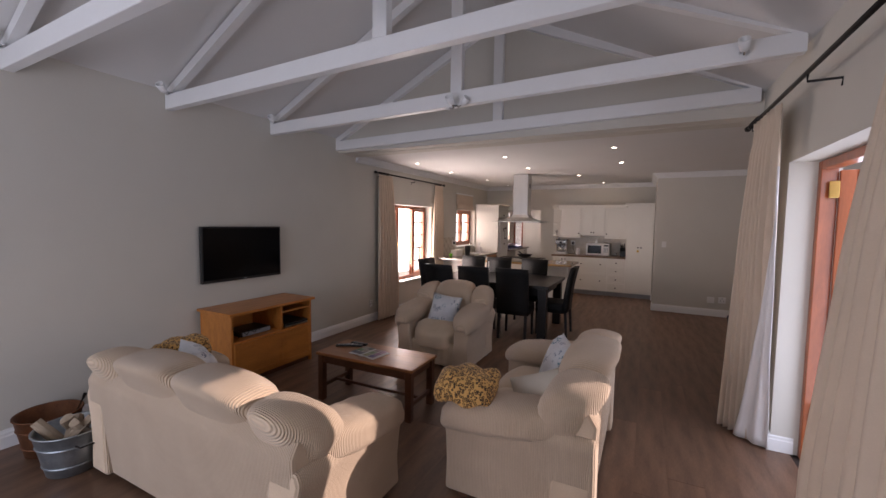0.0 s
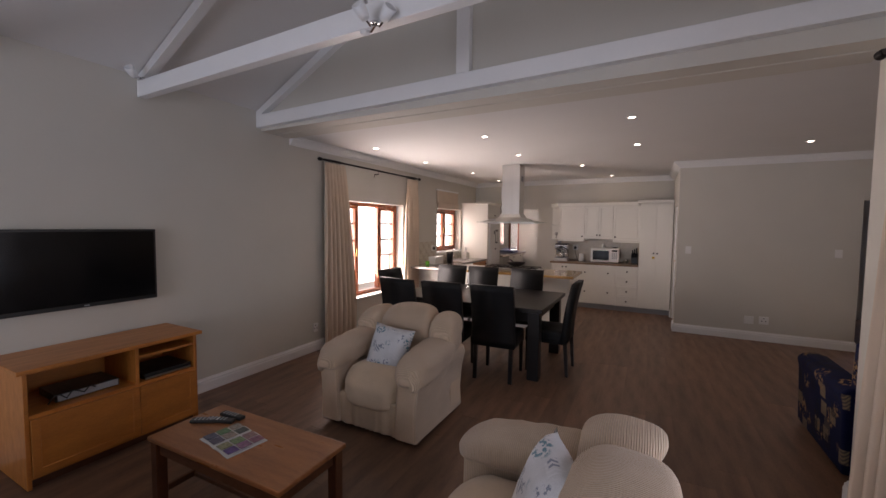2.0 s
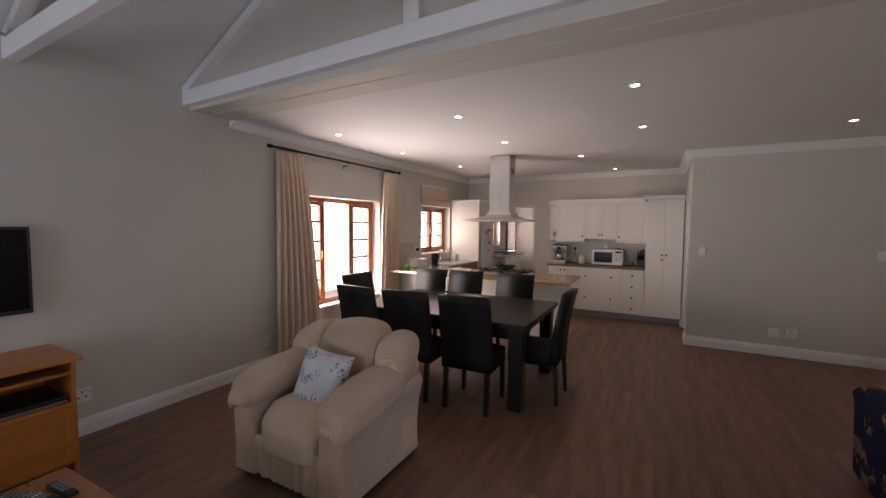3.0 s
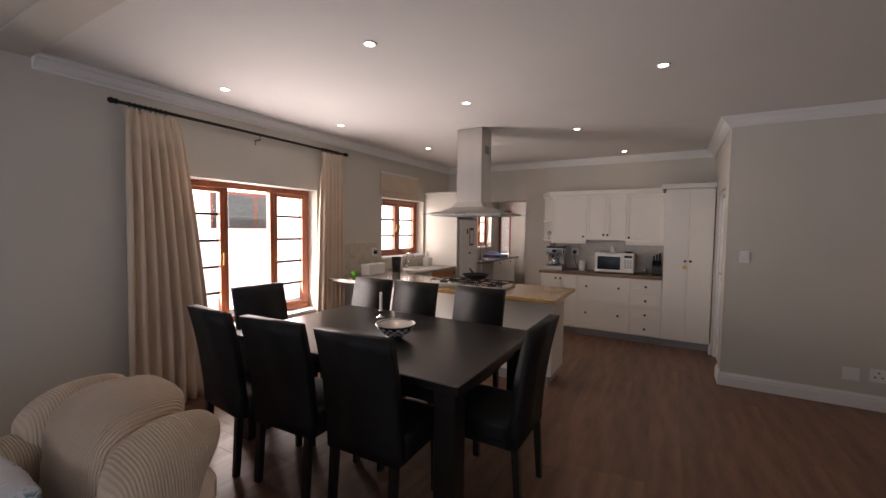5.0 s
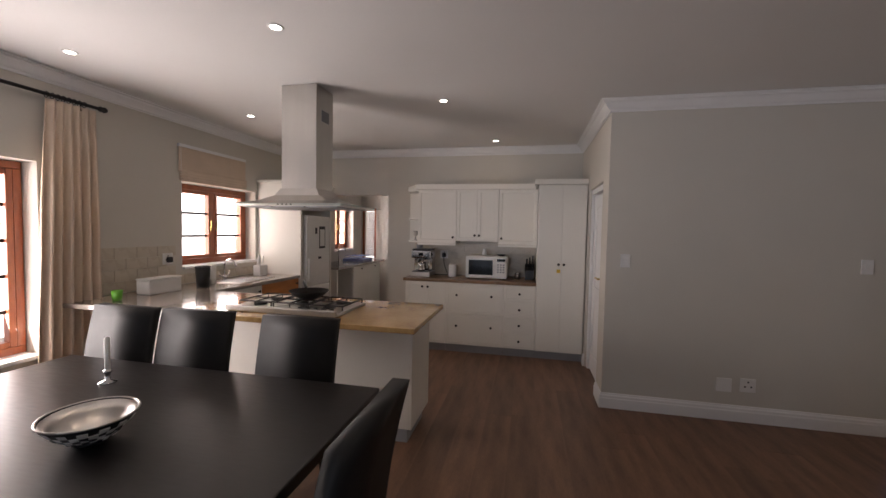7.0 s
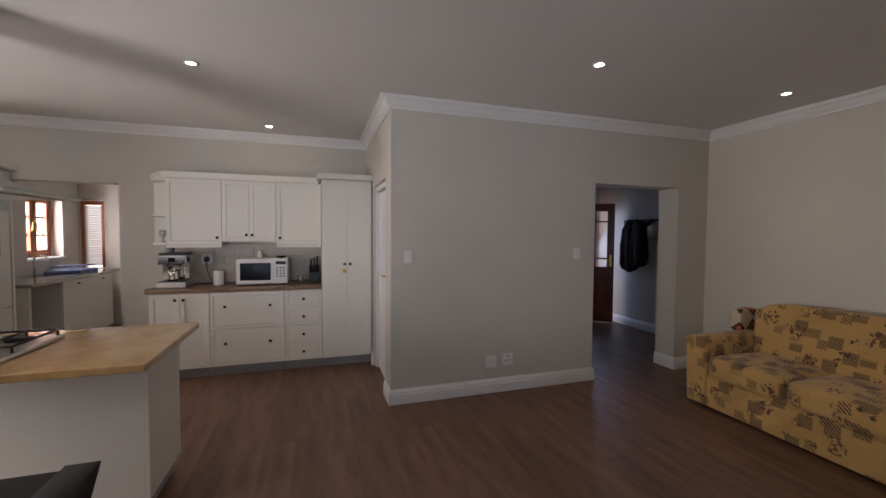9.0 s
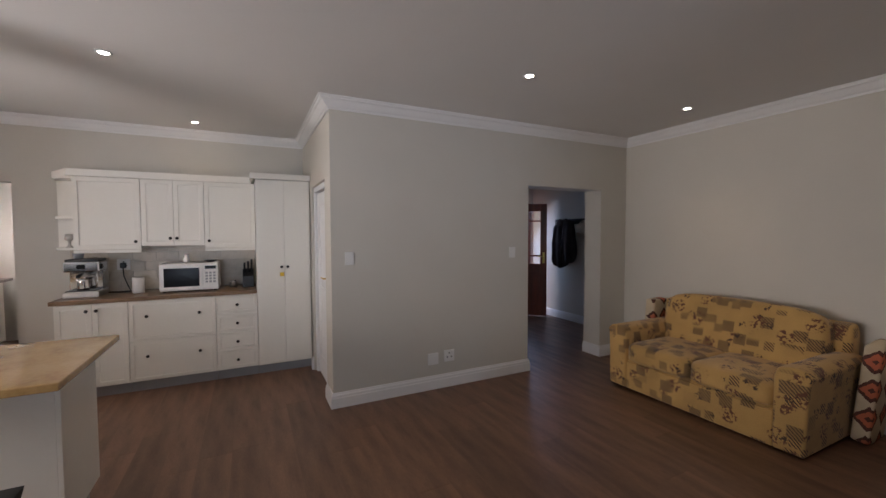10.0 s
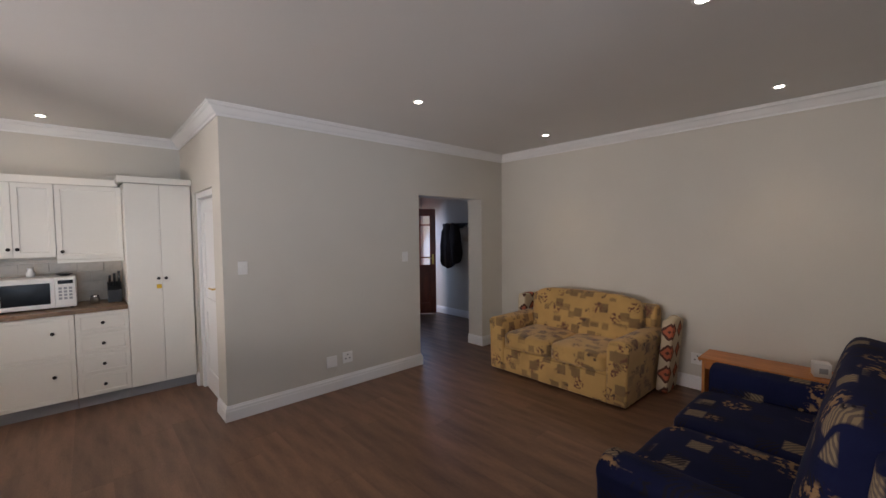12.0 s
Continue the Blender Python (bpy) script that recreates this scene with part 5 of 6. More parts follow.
def microwave():
    m = thing("microwave", "white microwave oven with dark door window", "microwave", -0.745, 10.27, 0.90)
    part("body", box(-0.255, -0.13, 0.012, 0.255, 0.20, 0.285, 0.008, 2), PLASTIC, m)
    door = part("door", box(-0.252, -0.146, 0.018, 0.115, -0.131, 0.280, 0.005, 2), PLASTIC, m)
    part("window", box(-0.215, -0.149, 0.055, 0.085, -0.1455, 0.240, 0.001, 1), SCREEN, door, "dark glass window")
    panel = part("control_panel", box(0.118, -0.145, 0.018, 0.252, -0.131, 0.280, 0.004, 2), PLASTIC, m)
    part("display", box(0.135, -0.148, 0.225, 0.235, -0.1445, 0.258), SCREEN, panel)
    for i in range(4):
        for j in range(3):
            part("button", box(0.138 + 0.034 * j, -0.1475, 0.085 + 0.030 * i, 0.160 + 0.034 * j, -0.1445, 0.105 + 0.030 * i), GREYPL, panel)
    part("button", box(0.14, -0.148, 0.03, 0.23, -0.1445, 0.065, 0.002, 1), PLASTIC, panel)
    for sx in (-0.22, 0.22):
        for sy in (-0.10, 0.17):
            part("foot", lathe([(0, 0), (0.014, 0), (0.014, 0.013), (0, 0.013)], 10, (sx, sy, 0)), BLACK, m)


microwave()


def coffee_machine():
    c = thing("coffee_machine", "stainless steel espresso machine", "coffee machine", -1.585, 10.27, 0.90)
    part("base", box(-0.13, -0.16, 0, 0.13, 0.14, 0.06, 0.008, 2), STEEL, c)
    part("drip_tray", box(-0.11, -0.155, 0.0605, 0.11, -0.02, 0.068), BLACK, c)
    part("column", box(-0.125, 0.0, 0.0605, 0.125, 0.139, 0.30, 0.006, 2), CHROME, c)
    part("head", box(-0.13, -0.13, 0.235, 0.13, 0.138, 0.33, 0.012, 3), CHROME, c)
    part("cup_tray", box(-0.12, -0.11, 0.3305, 0.12, 0.13, 0.352, 0.004, 1), BLACK, c)
    part("gauge", box(-0.03, -0.136, 0.265, 0.03, -0.129, 0.305, 0.004, 2), SCREEN, c)
    part("portafilter", tube([(0.0, -0.08, 0.225), (0.0, -0.14, 0.215), (0.0, -0.22, 0.20)], 0.014), BLACK, c, smooth=True)
    part("milk_jug", lathe([(0, 0.068), (0.045, 0.068), (0.048, 0.09), (0.04, 0.15), (0.042, 0.17), (0.038, 0.168), (0, 0.08)], 18, (0.0, -0.09, 0)), CHROME, c, smooth=True)
    part("steam_wand", tube([(0.105, -0.12, 0.235), (0.12, -0.15, 0.17), (0.115, -0.16, 0.09)], 0.006), CHROME, c, smooth=True)
    part("hopper", lathe([(0, 0.352), (0.035, 0.352), (0.045, 0.40), (0.042, 0.405), (0, 0.40)], 16, (-0.07, 0.06, 0)), GREYPL, c, smooth=True)


coffee_machine()
kb = thing("knife_block", "black knife block with black handles", "knife block", -0.215, 10.30, 0.90)
part("block", prism([(-0.07, 0.0), (0.08, 0.0), (0.08, 0.14), (0.02, 0.20), (-0.07, 0.12)], "x", -0.055, 0.055, 0.006, 2), BLACK, kb)
for i in range(6):
    hx, hy = -0.035 + 0.035 * (i % 3), -0.01 + 0.035 * (i // 3)
    part("knife_handle", tube([(hx, hy, 0.15), (hx, hy - 0.03, 0.21 + 0.02 * (i % 2)), (hx, hy - 0.05, 0.26 + 0.02 * (i % 3))], 0.010), BLACK, kb, smooth=True)
pr = thing("paper_roll", "white roll of kitchen paper on the worktop", "paper roll", -1.195, 10.29, 0.90)
part("roll", lathe([(0.012, 0), (0.048, 0), (0.05, 0.004), (0.05, 0.15), (0.048, 0.154), (0.012, 0.154)], 24), PAPER, pr, smooth=True)
jr = thing("spice_jar", "small glass jar with a metal lid", "jar", -0.365, 10.33, 0.90)
part("jar", lathe([(0, 0), (0.035, 0), (0.037, 0.05), (0.03, 0.06), (0, 0.06)], 16), STEEL, jr, smooth=True)
part("lid", lathe([(0.033, 0.06), (0.033, 0.075), (0, 0.076)], 16), CHROME, jr, smooth=True)
jr = thing("ornament_jar", "small white pot on the microwave", "pot", -0.79, 10.34, 1.186)
part("pot", lathe([(0, 0), (0.025, 0), (0.032, 0.03), (0.02, 0.06), (0.024, 0.085), (0, 0.08)], 16), PLASTIC, jr, smooth=True)
ds = thing("small_dish", "small dark dish on the microwave", "dish", -0.57, 10.30, 1.186)
part("dish", lathe([(0, 0.004), (0.03, 0), (0.06, 0.015), (0.062, 0.019), (0.03, 0.008), (0, 0.008)], 20), BLACK, ds, smooth=True)


def socket(x, y, z, facing, label, plug=False, w=0.11, switches=2):
    """A white switch or socket plate; facing: 'south', 'east' or 'west' way of its face."""
    s = thing("wall_socket" if switches != 1 else "light_switch", label, "socket" if switches != 1 else "switch", x, y, z, {"south": 0, "east": 90, "west": -90}[facing])
    part("plate", box(-w / 2, -0.011, -0.055, w / 2, -0.0005, 0.055, 0.003, 2), PLASTIC, s)
    if switches == 1:
        part("rocker", box(-0.016, -0.015, -0.024, 0.016, -0.010, 0.024, 0.002, 1), PLASTIC, s)
    elif switches:
        for i in range(3):
            hx, hz = ((0, 0.028), (-0.022, -0.01), (0.022, -0.01))[i]
            part("pin_hole", box(hx - .006, -0.0125, hz - .006, hx + .006, -0.0105, hz + .006), BLACK, s)
        part("rocker", box(0.022, -0.0145, 0.022, 0.044, -0.010, 0.046, 0.002, 1), PLASTIC, s)
    if plug:
        part("plug", box(-0.025, -0.05, -0.035, 0.025, -0.012, 0.02, 0.01, 3), BLACK, s)
    return s


socket(0.56, YC, 1.27, "south", "white light switch by the corner", w=0.075, switches=1)
socket(2.25, YC, 1.28, "south", "white light switch by the doorway", w=0.075, switches=1)
socket(1.34, YC, 0.29, "south", "white blank wall plate above the skirting", switches=0)
socket(1.51, YC, 0.30, "south", "white wall socket above the skirting")
socket(XL, 3.83, 0.30, "east", "white wall socket above the skirting")
socket(XL, 5.40, 0.30, "east", "white wall socket above the skirting", w=0.075)
socket(XL, 2.42, 0.30, "east", "white wall socket above the skirting", w=0.075)
socket(XE, 6.38, 0.30, "west", "white wall socket above the skirting")
socket(XL + 0.009, 8.42, 1.17, "east", "white wall socket with a black plug", True)
socket(-1.36, YK - 0.009, 1.17, "south", "white wall socket with a black plug", True)
cd = thing("power_cord", "black power cord on the worktop", "cable", -1.36, 10.44, 0.90)
part("cord", tube([(0, 0.06, 0.25), (0.01, 0.03, 0.16), (0.05, 0.0, 0.06), (0.08, -0.04, 0.008), (0.0, -0.07, 0.008), (-0.1, -0.05, 0.008)], 0.005), BLACK, cd, smooth=True)

# island and west run
isl = thing("kitchen_island", "cream painted breakfast counter base with grey plinth", "kitchen island", 0, 0, 0)
part("front_panel", box(-3.655, 7.83, 0.10, -1.02, 7.85, 0.862, 0.002, 1), CABINET, isl)
part("end_panel", box(-1.02, 7.829, 0.10, -1.0, 8.30, 0.862, 0.002, 1), CABINET, isl)
part("back_panel", box(-3.05, 8.28, 0.10, -1.021, 8.30, 0.862), CABINET, isl)
part("plinth", box(-3.65, 7.845, 0.0, -1.035, 8.25, 0.099), GREYPL, isl, "grey plinth")
structure("worktop_island", box(-2.62, 7.50, 0.864, -0.895, 8.335, 0.90, 0.006, 2), GRANITE, "polished yellow-brown granite island top", "worktop")
structure("worktop_west", box(XL + .002, 7.50, 0.8635, -2.622, 8.335, 0.8995, 0.004, 2), GREYSTONE, "polished grey-brown stone worktop", "worktop")
structure("worktop_west", box(XL + .002, 8.337, 0.8635, -3.05, 9.735, 0.8995, 0.004, 2), GREYSTONE, "polished grey-brown stone worktop", "worktop")
for a, b in ((8.34, 9.03), (9.032, 9.735)):
    u = thing("base_cabinet", "cream base cabinet under the kitchen window", "cabinet", 0, 0, 0, group="kitchen base cabinets")
    part("body", box(XL + .004, a, 0.10, -3.09, b, 0.862), CABINET, u)
    d = part("door", box(-3.088, a + .002, 0.105, -3.072, b - .002, 0.858, 0.002, 1), OAK if b > 9.5 else CABINET, u)
    knob(d, -3.072, b - 0.06, 0.80, (1, 0))
    part("plinth", box(XL + .004, a, 0, -3.13, b, 0.099), GREYPL, u)


def hob():
    h = thing("gas_hob", "stainless steel gas hob with black grates", "hob", -1.90, 7.90, 0.90)
    part("tray", box(-0.43, -0.24, 0.001, 0.43, 0.22, 0.022, 0.006, 2), STEEL, h)
    part("front_rail", box(-0.425, -0.275, 0.003, 0.425, -0.241, 0.045, 0.008, 2), STEEL, h)
    for i in range(5):
        kn = lathe([(0, 0), (0.017, 0), (0.015, 0.022), (0, 0.024)], 14, (0.12 + 0.06 * i, -0.20, 0.022))
        part("control_knob", kn, BLACK, h, smooth=True)
    for bx, by in ((-0.28, -0.08), (-0.28, 0.12), (0.0, 0.03), (0.28, -0.08), (0.28, 0.12)):
        part("burner", lathe([(0, 0.022), (0.045, 0.022), (0.045, 0.034), (0.03, 0.04), (0, 0.041)], 18, (bx, by, 0)), BLACK, h, smooth=True)
    for gx in (-0.28, 0.0, 0.28):
        g = bmesh.new()
        for yy in (-0.14, 0.02, 0.19):
            tube([(gx - 0.13, yy, 0.052), (gx + 0.13, yy, 0.052)], 0.006, 6, g)
        for xx in (-0.13, 0.0, 0.13):
            tube([(gx + xx, -0.14, 0.022), (gx + xx, -0.14, 0.052), (gx + xx, 0.19, 0.052), (gx + xx, 0.19, 0.022)], 0.006, 6, g)
        part("grate", g, IRON, h)


hob()
wk = thing("wok", "black iron wok standing on the hob", "wok", -1.86, 7.95, 0.958)
part("pan", lathe([(0, 0.002), (0.06, 0.0), (0.11, 0.025), (0.145, 0.06), (0.147, 0.063), (0.105, 0.03), (0.055, 0.006), (0, 0.007)], 28), IRON, wk, smooth=True)
part("handle", tube([(-0.09, 0.11, 0.06), (-0.16, 0.2, 0.085), (-0.2, 0.26, 0.09)], 0.011), IRON, wk, smooth=True)


def hood():
    h = thing("extractor_hood", "stainless steel island extractor hood with chimney", "extractor hood", -2.00, 8.16, 0)
    part("chimney", box(-0.15, -0.13, 1.75, 0.15, 0.13, ZC - .003, 0.003, 1), STEEL, h)
    part("vent_grille", box(0.15, -0.06, 2.33, 0.153, 0.06, 2.42), GREYPL, h)
    for i in range(6):
        part("vent_slot", box(0.153, -0.055, 2.337 + 0.014 * i, 0.1545, 0.055, 2.343 + 0.014 * i), BLACK, h)
    bm = bmesh.new()
    rows = []
    for sx, sy, z in ((0.155, 0.135, 1.80), (0.19, 0.16, 1.745), (0.30, 0.22, 1.70), (0.45, 0.315, 1.672), (0.45, 0.315, 1.655), (0.42, 0.29, 1.655)):
        rows.append([bm.verts.new((a * sx, b * sy, z)) for a, b in ((-1, -1), (1, -1), (1, 1), (-1, 1))])
    for a, b in zip(rows, rows[1:]):
        for i in range(4):
            bm.faces.new((a[i], a[(i + 1) % 4], b[(i + 1) % 4], b[i]))
    bm.faces.new(rows[-1]), bm.faces.new(rows[0][::-1])
    part("canopy", bm, STEEL, h)
    gp = part("glass_visor", box(-0.50, -0.355, 1.662, 0.50, 0.355, 1.668, 0.002, 1), glassy("hood_glass", (0.82, 0.88, 0.86)), h, "clear glass visor")
    for i in range(3):
        part("filter", box(-0.40 + 0.27 * i, -0.26, 1.648, -0.15 + 0.27 * i, 0.26, 1.6545), GREYPL, h)
    for i in range(4):
        part("switch", box(-0.06 + 0.035 * i, -0.318, 1.66, -0.045 + 0.035 * i, -0.314, 1.67), BLACK, h)


hood()

# fridge housing and fridge
fh = thing("fridge_housing", "tall cream cabinet housing around the fridge", "cabinet", XL, 9.745, 0)
part("side_panel", box(0.003, 0, 0, 0.62, 0.03, 2.06), CABINET, fh)
part("side_panel", box(0.003, 0.76, 0, 0.62, 0.79, 2.06), CABINET, fh)
br = part("top_box", box(0.003, 0.031, 1.78, 0.60, 0.759, 2.06), CABINET, fh)
d = part("top_door", box(0.601, 0.034, 1.80, 0.618, 0.756, 2.05, 0.002, 1), CABINET, fh)
knob(d, 0.618, 0.395, 1.83, (1, 0))
part("cornice", box(0.003, -0.03, 2.061, 0.66, 0.82, 2.10, 0.012, 2), CABINET, fh)
fg = thing("fridge", "white fridge freezer with magnets and notes", "fridge", XL + 0.05, 10.14, 0)
part("body", box(0.0, -0.30, 0.02, 0.55, 0.30, 1.66, 0.01, 2), PLASTIC, fg)
fdo = part("upper_door", box(0.552, -0.298, 0.73, 0.60, 0.298, 1.655, 0.012, 3), PLASTIC, fg)
part("lower_door", box(0.552, -0.298, 0.04, 0.60, 0.298, 0.72, 0.012, 3), PLASTIC, fg)
part("notepad", box(0.601, 0.02, 1.25, 0.606, 0.14, 1.48), PAPER, fdo, "white notepad with dark clip")
part("notepad_edge", box(0.6005, 0.0, 1.22, 0.603, 0.16, 1.52), BLACK, fdo)
part("magnet", box(0.601, -0.10, 1.42, 0.608, -0.06, 1.50), BLACK, fdo)
part("magnet", box(0.601, -0.02, 1.08, 0.607, 0.05, 1.11), BLACK, fdo)
part("handle", box(0.60, -0.285, 0.80, 0.63, -0.262, 1.10, 0.006, 2), PLASTIC, fdo)

# things on the west worktop
gcup = thing("green_cup", "bright green plastic cup on the worktop", "cup", -3.36, 7.70, 0.90)
part("cup", lathe([(0, 0), (0.03, 0), (0.038, 0.08), (0.035, 0.08), (0.028, 0.006), (0, 0.006)], 18), GREEN, gcup, smooth=True)
wb = thing("bread_bin", "white rectangular container on the worktop", "container", -3.42, 8.12, 0.90)
part("bin", box(-0.07, -0.16, 0, 0.07, 0.16, 0.12, 0.01, 2), PLASTIC, wb)
part("lid", box(-0.073, -0.163, 0.1205, 0.073, 0.163, 0.135, 0.005, 2), PLASTIC, wb)
bc = thing("black_canister", "black cylindrical canister on the worktop", "canister", -3.33, 8.50, 0.90)
part("body", lathe([(0, 0), (0.055, 0), (0.066, 0.19), (0.060, 0.19), (0.05, 0.01), (0, 0.01)], 24), BLACK, bc, smooth=True)
part("rim", lathe([(0.062, 0.19), (0.069, 0.192), (0.069, 0.205), (0.058, 0.205)], 24), BLACK, bc, smooth=True)
jg = thing("water_jug", "clear grey plastic jug beside the sink", "jug", -3.44, 8.72, 0.90)
part("jug", lathe([(0, 0), (0.045, 0), (0.05, 0.2), (0.047, 0.2), (0.04, 0.008), (0, 0.008)], 20), PLASTIC, jg, smooth=True)
sk = thing("kitchen_sink", "stainless steel sink set into the worktop", "sink", -3.36, 9.10, 0.90)
part("rim", box(-0.20, -0.30, 0.0, 0.20, 0.30, 0.006, 0.002, 1), STEEL, sk)
part("bowl", box(-0.16, -0.26, 0.0061, 0.16, 0.10, 0.0066), GREYPL, sk)
for i in range(7):
    part("drainer_rib", box(-0.15, 0.13 + 0.02 * i, 0.0061, 0.15, 0.138 + 0.02 * i, 0.010), STEEL, sk)
tp = thing("kitchen_tap", "chrome swan-neck kitchen mixer tap", "tap", -3.54, 9.02, 0.906)
part("base", lathe([(0, 0), (0.025, 0), (0.022, 0.04), (0.012, 0.05), (0, 0.05)], 18), CHROME, tp, smooth=True)
part("spout", tube([(0, 0, 0.04), (0, 0, 0.16), (0.03, 0, 0.21), (0.08, 0, 0.225), (0.13, 0, 0.20), (0.15, 0, 0.15)], 0.010, 10), CHROME, tp, smooth=True)
for s in (-1, 1):
    part("lever", tube([(0, s * 0.02, 0.03), (0, s * 0.07, 0.05), (0, s * 0.08, 0.09)], 0.007), CHROME, tp, smooth=True)
cr = thing("cutlery_stand", "white cutlery holder with a brush", "holder", -3.46, 9.52, 0.90)
part("holder", box(-0.05, -0.07, 0, 0.05, 0.07, 0.13, 0.008, 2), PLASTIC, cr)
part("brush", tube([(0, 0.03, 0.05), (0.01, 0.035, 0.24)], 0.009), PLASTIC, cr, smooth=True)
part("bottle", lathe([(0, 0.12), (0.025, 0.12), (0.025, 0.2), (0.01, 0.23), (0.01, 0.25), (0, 0.25)], 14, (0, -0.03, 0)), PLASTIC, cr, smooth=True)
rb = thing("roman_blind", "cream folded roman blind above the kitchen window", "blind", XL, 9.03, 0)
part("cloth", box(0.012, -0.48, 2.03, 0.03, 0.46, 2.28, 0.004, 1), CURTAIN, rb)
for i in range(4):
    part("fold", puff(0.035, -0.01, 1.955 + 0.028 * i, 0.02 + 0.003 * i, 0.47, 0.02, 0.6, 6), CURTAIN, rb, smooth=True)
part("head_rail", box(0.004, -0.48, 2.281, 0.035, 0.46, 2.31), WHITE, rb)
part("cord", tube([(0.04, -0.47, 2.28), (0.045, -0.475, 1.7), (0.045, -0.47, 1.35)], 0.002, 6), WHITE, rb)

# ---- scullery ----
sc = thing("scullery_cabinet", "white scullery base cabinets with dark knobs", "cabinet", 0, 0, 0)
part("body", box(XL + .004, 11.35, 0.10, -3.09, 12.55, 0.862), CABINET, sc)
for i, (a, b) in enumerate(((11.352, 11.95), (11.953, 12.548))):
    d = part("door", box(-3.088, a, 0.105, -3.072, b, 0.858, 0.002, 1), CABINET, sc)
    knob(d, -3.072, (a + b) / 2, 0.81, (1, 0))
part("leg_panel", box(XL + .004, 10.80, 0, -3.09, 10.83, 0.862), CABINET, sc)
structure("worktop_scullery", box(XL + .002, 10.78, 0.864, -3.05, 12.75, 0.90, 0.004, 2), GREYSTONE, "polished grey-brown scullery worktop", "worktop")
dr = thing("dish_rack", "blue plastic dish rack on the scullery worktop", "dish rack", -3.36, 12.15, 0.90)
part("tray", box(-0.2, -0.22, 0, 0.2, 0.22, 0.05, 0.01, 2), BLUEPL, dr)
for i in range(7):
    part("rib", tube([(-0.17, -0.18 + 0.06 * i, 0.05), (-0.17, -0.18 + 0.06 * i, 0.1), (0.17, -0.18 + 0.06 * i, 0.1), (0.17, -0.18 + 0.06 * i, 0.05)], 0.004, 6), BLUEPL, dr)
tp = thing("scullery_tap", "chrome swan-neck scullery tap", "tap", -3.55, 11.75, 0.90)
part("spout", tube([(0, 0, 0.0), (0, 0, 0.22), (0.05, 0, 0.27), (0.12, 0, 0.25), (0.14, 0, 0.20)], 0.010, 10), CHROME, tp, smooth=True)
vb = thing("window_blind", "slatted blind in an orange wooden window", "blind", -3.49, 13.0, 0.9)
for a, b in ((-0.15, -0.11), (0.11, 0.15)):
    part("frame_post", box(a, 0.0, 0, b, 0.06, 1.03), FRAME, vb)
part("frame_head", box(-0.11, 0.0, 0.97, 0.11, 0.06, 1.03), FRAME, vb)
for i in range(34):
    s = box(-0.11, -0.014, -0.001, 0.11, 0.014, 0.001)
    s.transform(pose(0, 0.03, 0.04 + 0.0275 * i, 58))
    part("slat", s, PAPER, vb)

# ---- hall ----
ck = thing("coat_rack", "dark wooden coat hook rail on the hall wall", "coat rack", 4.618, 10.35, 1.66)
part("rail", box(-0.022, -0.55, -0.045, -0.001, 0.42, 0.045, 0.004, 1), BLACKWOOD, ck)
for i in range(5):
    part("hook", tube([(-0.022, -0.45 + 0.2 * i, 0), (-0.075, -0.45 + 0.2 * i, -0.02), (-0.085, -0.45 + 0.2 * i, 0.025)], 0.006), IRON, ck, smooth=True)
for k, (yy, length, wd, lab) in enumerate(((10.55, 0.80, 0.17, "dark coat hanging from the hall hooks"), (10.36, 0.72, 0.13, "dark maroon jacket hanging from the hall hooks"))):
    bm = puff(0, 0, 0, 0.085, wd, length / 2, 0.45, 11, 0.10, 0.0, k * 4)
    for v in bm.verts:
        t = (length / 2 - v.co.z) / length
        v.co.y *= 0.65 + 0.5 * t
        v.co.x += 0.02 * math.sin(v.co.y * 45) * t
        if v.co.z > 0:
            v.co.x *= 0.85
    ob = part("coat", bm, COAT, None, "", True)
    ob.matrix_basis = pose(4.52, yy, 1.70 - length / 2)
    tagged(ob, lab, "coat", "hanging coats")
ht = thing("sun_hat", "pale straw hat hanging from the hall hooks", "hat", 4.55, 10.08, 1.53)
hb = lathe([(0, 0.10), (0.06, 0.095), (0.085, 0.06), (0.09, 0.0), (0.15, -0.015), (0.152, -0.01), (0.088, 0.008), (0, 0.09)], 24)
hb.transform(pose(0, 0, 0, 0, -80, 0))
part("crown", hb, HATCLOTH, ht, smooth=True)

# ---- wall tiles ----


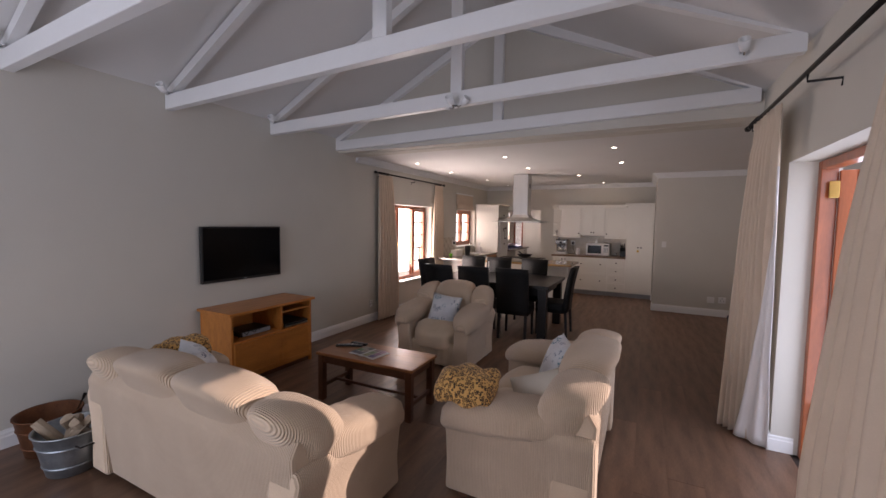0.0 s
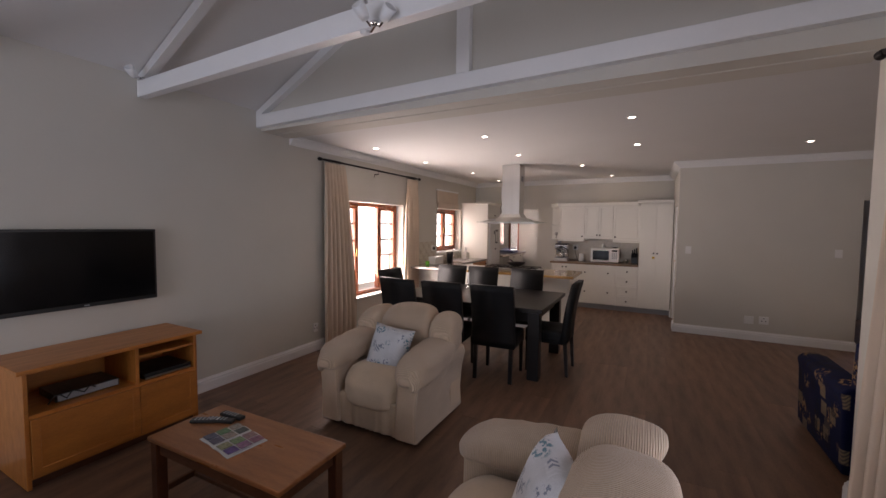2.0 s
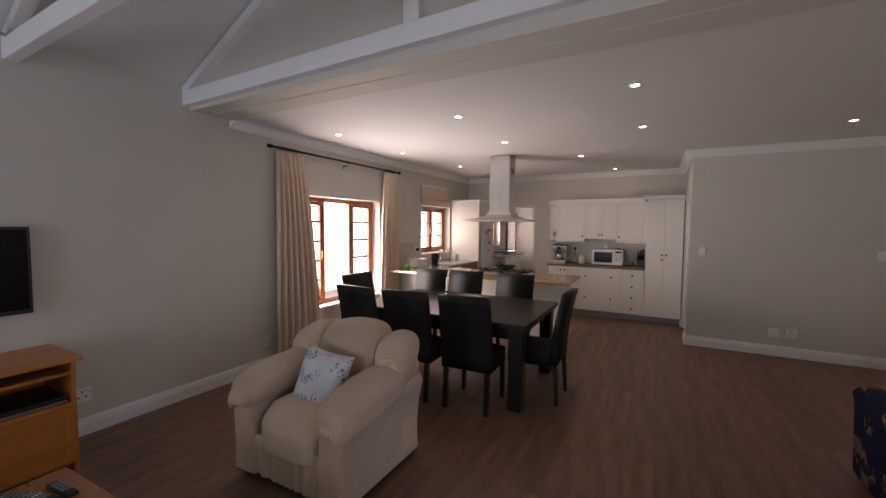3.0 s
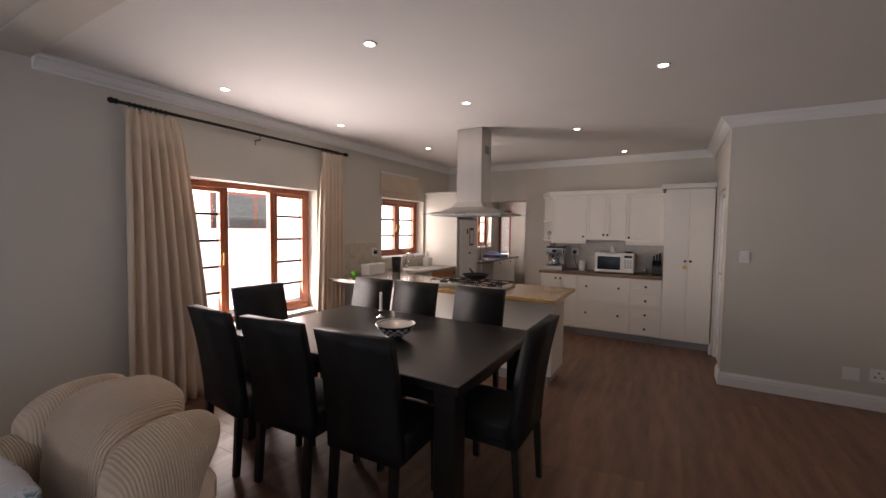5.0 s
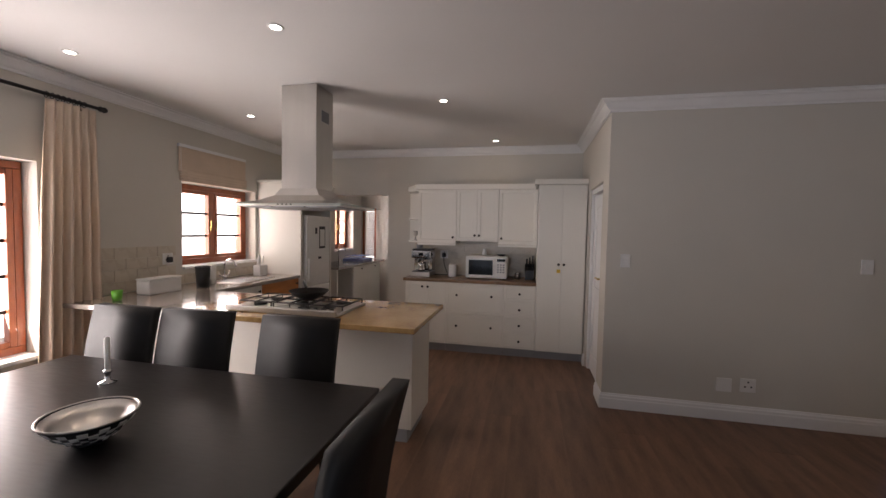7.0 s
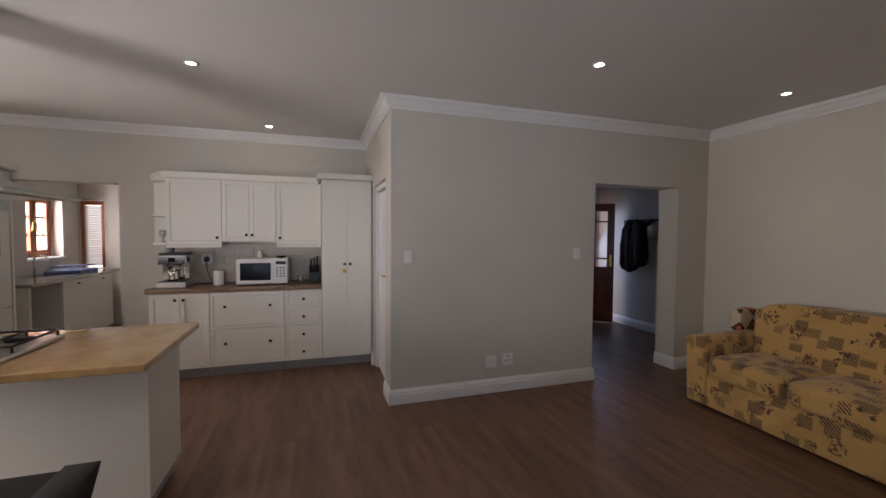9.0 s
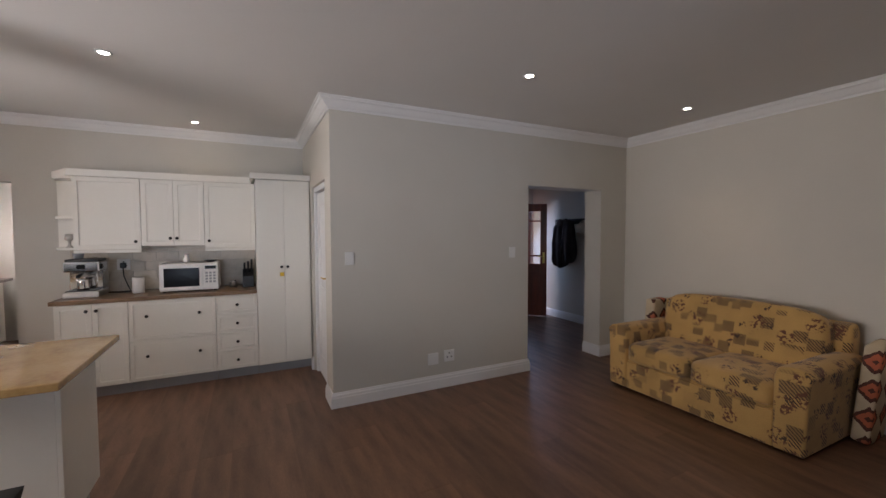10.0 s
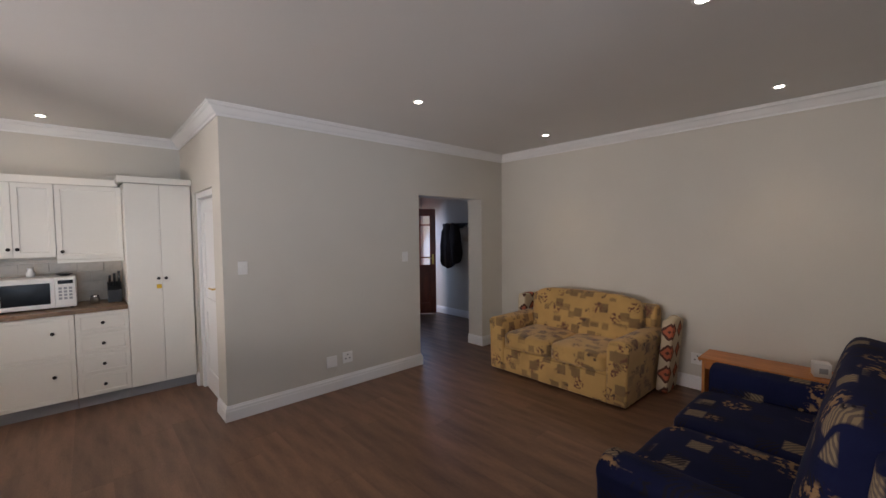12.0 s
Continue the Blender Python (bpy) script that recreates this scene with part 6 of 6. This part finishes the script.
def tiles(wall, u0, u1, z0, z1, skip=None):
    """Brick-bonded tiles proud of a wall; wall 'west' or 'north'."""
    tw, th, g = 0.20, 0.098, 0.003
    host = bpy.data.objects["wall_west" if wall == "west" else "wall_kitchen_north"]
    cache = {}
    r = 0
    z = z0
    while z < z1 - 0.02:
        h = min(th, z1 - z)
        u = u0 - (tw / 2 if r % 2 else 0)
        while u < u1 - 0.01:
            a, b = max(u, u0), min(u + tw, u1)
            if b - a > 0.02 and not (skip and skip(a, b, z, z + h)):
                key = (round(b - a, 3), round(h, 3))
                if key not in cache:
                    cache[key] = mesh_of(box(0, 0, 0, key[0] - g, 0.008, key[1] - g, 0.002, 1), "wall_tile", TILE)
                ob = new("wall_tile", cache[key])
                ob.matrix_basis = pose(XL + 0.0005, b - g, z, 0, 0, -90) if wall == "west" else pose(a, YK - 0.0085, z)
                ob.parent = host
            u += tw
        z += th
        r += 1


tiles("west", 7.62, 9.74, 0.905, 1.30, lambda a, b, c, d: b > 8.58 and a < 9.72 and d > 1.05)
tiles("north", -1.78, -0.14, 0.905, 1.33)

# ---- floor planks ----
floor_ob = bpy.data.objects["floor"]
PW, PL = 0.196, 1.75
plank_meshes = {}


def plank_mesh(w, l):
    key = (round(w, 2), round(l, 2))
    if key not in plank_meshes:
        w, l = key
        g = 0.0009
        bm = bmesh.new()
        vs = [bm.verts.new(p) for p in ((g, g, 0), (w - g, g, 0), (w - g, l - g, 0), (g, l - g, 0))]
        ins = [bm.verts.new(p) for p in ((g - .0004, g - .0004, -0.010), (w - g + .0004, g - .0004, -0.010), (w - g + .0004, l - g + .0004, -0.010), (g - .0004, l - g + .0004, -0.010))]
        bm.faces.new(vs)
        for i in range(4):
            bm.faces.new((vs[i], vs[(i + 1) % 4], ins[(i + 1) % 4], ins[i]))
        plank_meshes[key] = mesh_of(bm, "floor_plank", PLANK)
    return plank_meshes[key]


rnd = random.Random(11)
far = bmesh.new()
col = 0
x = XL
while x < 4.9:
    w = min(PW, 4.9 - x)
    y = YS - rnd.uniform(0, PL)
    while y < 13.0:
        a, b = max(y, YS), min(y + PL, 13.0)
        if x + w > XR + 0.28:
            a = max(a, 4.7)
        if x + w > XE + 0.2:
            a, b = max(a, YC + 0.02), min(b, 11.5)
        inside = b > a
        near = inside and x < XE and b > -0.3 and a < 9.6
        if inside and b - a > 0.05:
            if near:
                ob = new("floor_plank", plank_mesh(w, b - a))
                ob.location = (x, a, 0)
                ob.parent = floor_ob
            else:
                box(x + .001, a + .001, -0.010, x + w - .001, b - .001, 0.0, bm=far)
        y += PL
    x += w
rest = part("floor_planks_far", far, PLANK, floor_ob)
rest["kind"] = "stuff"
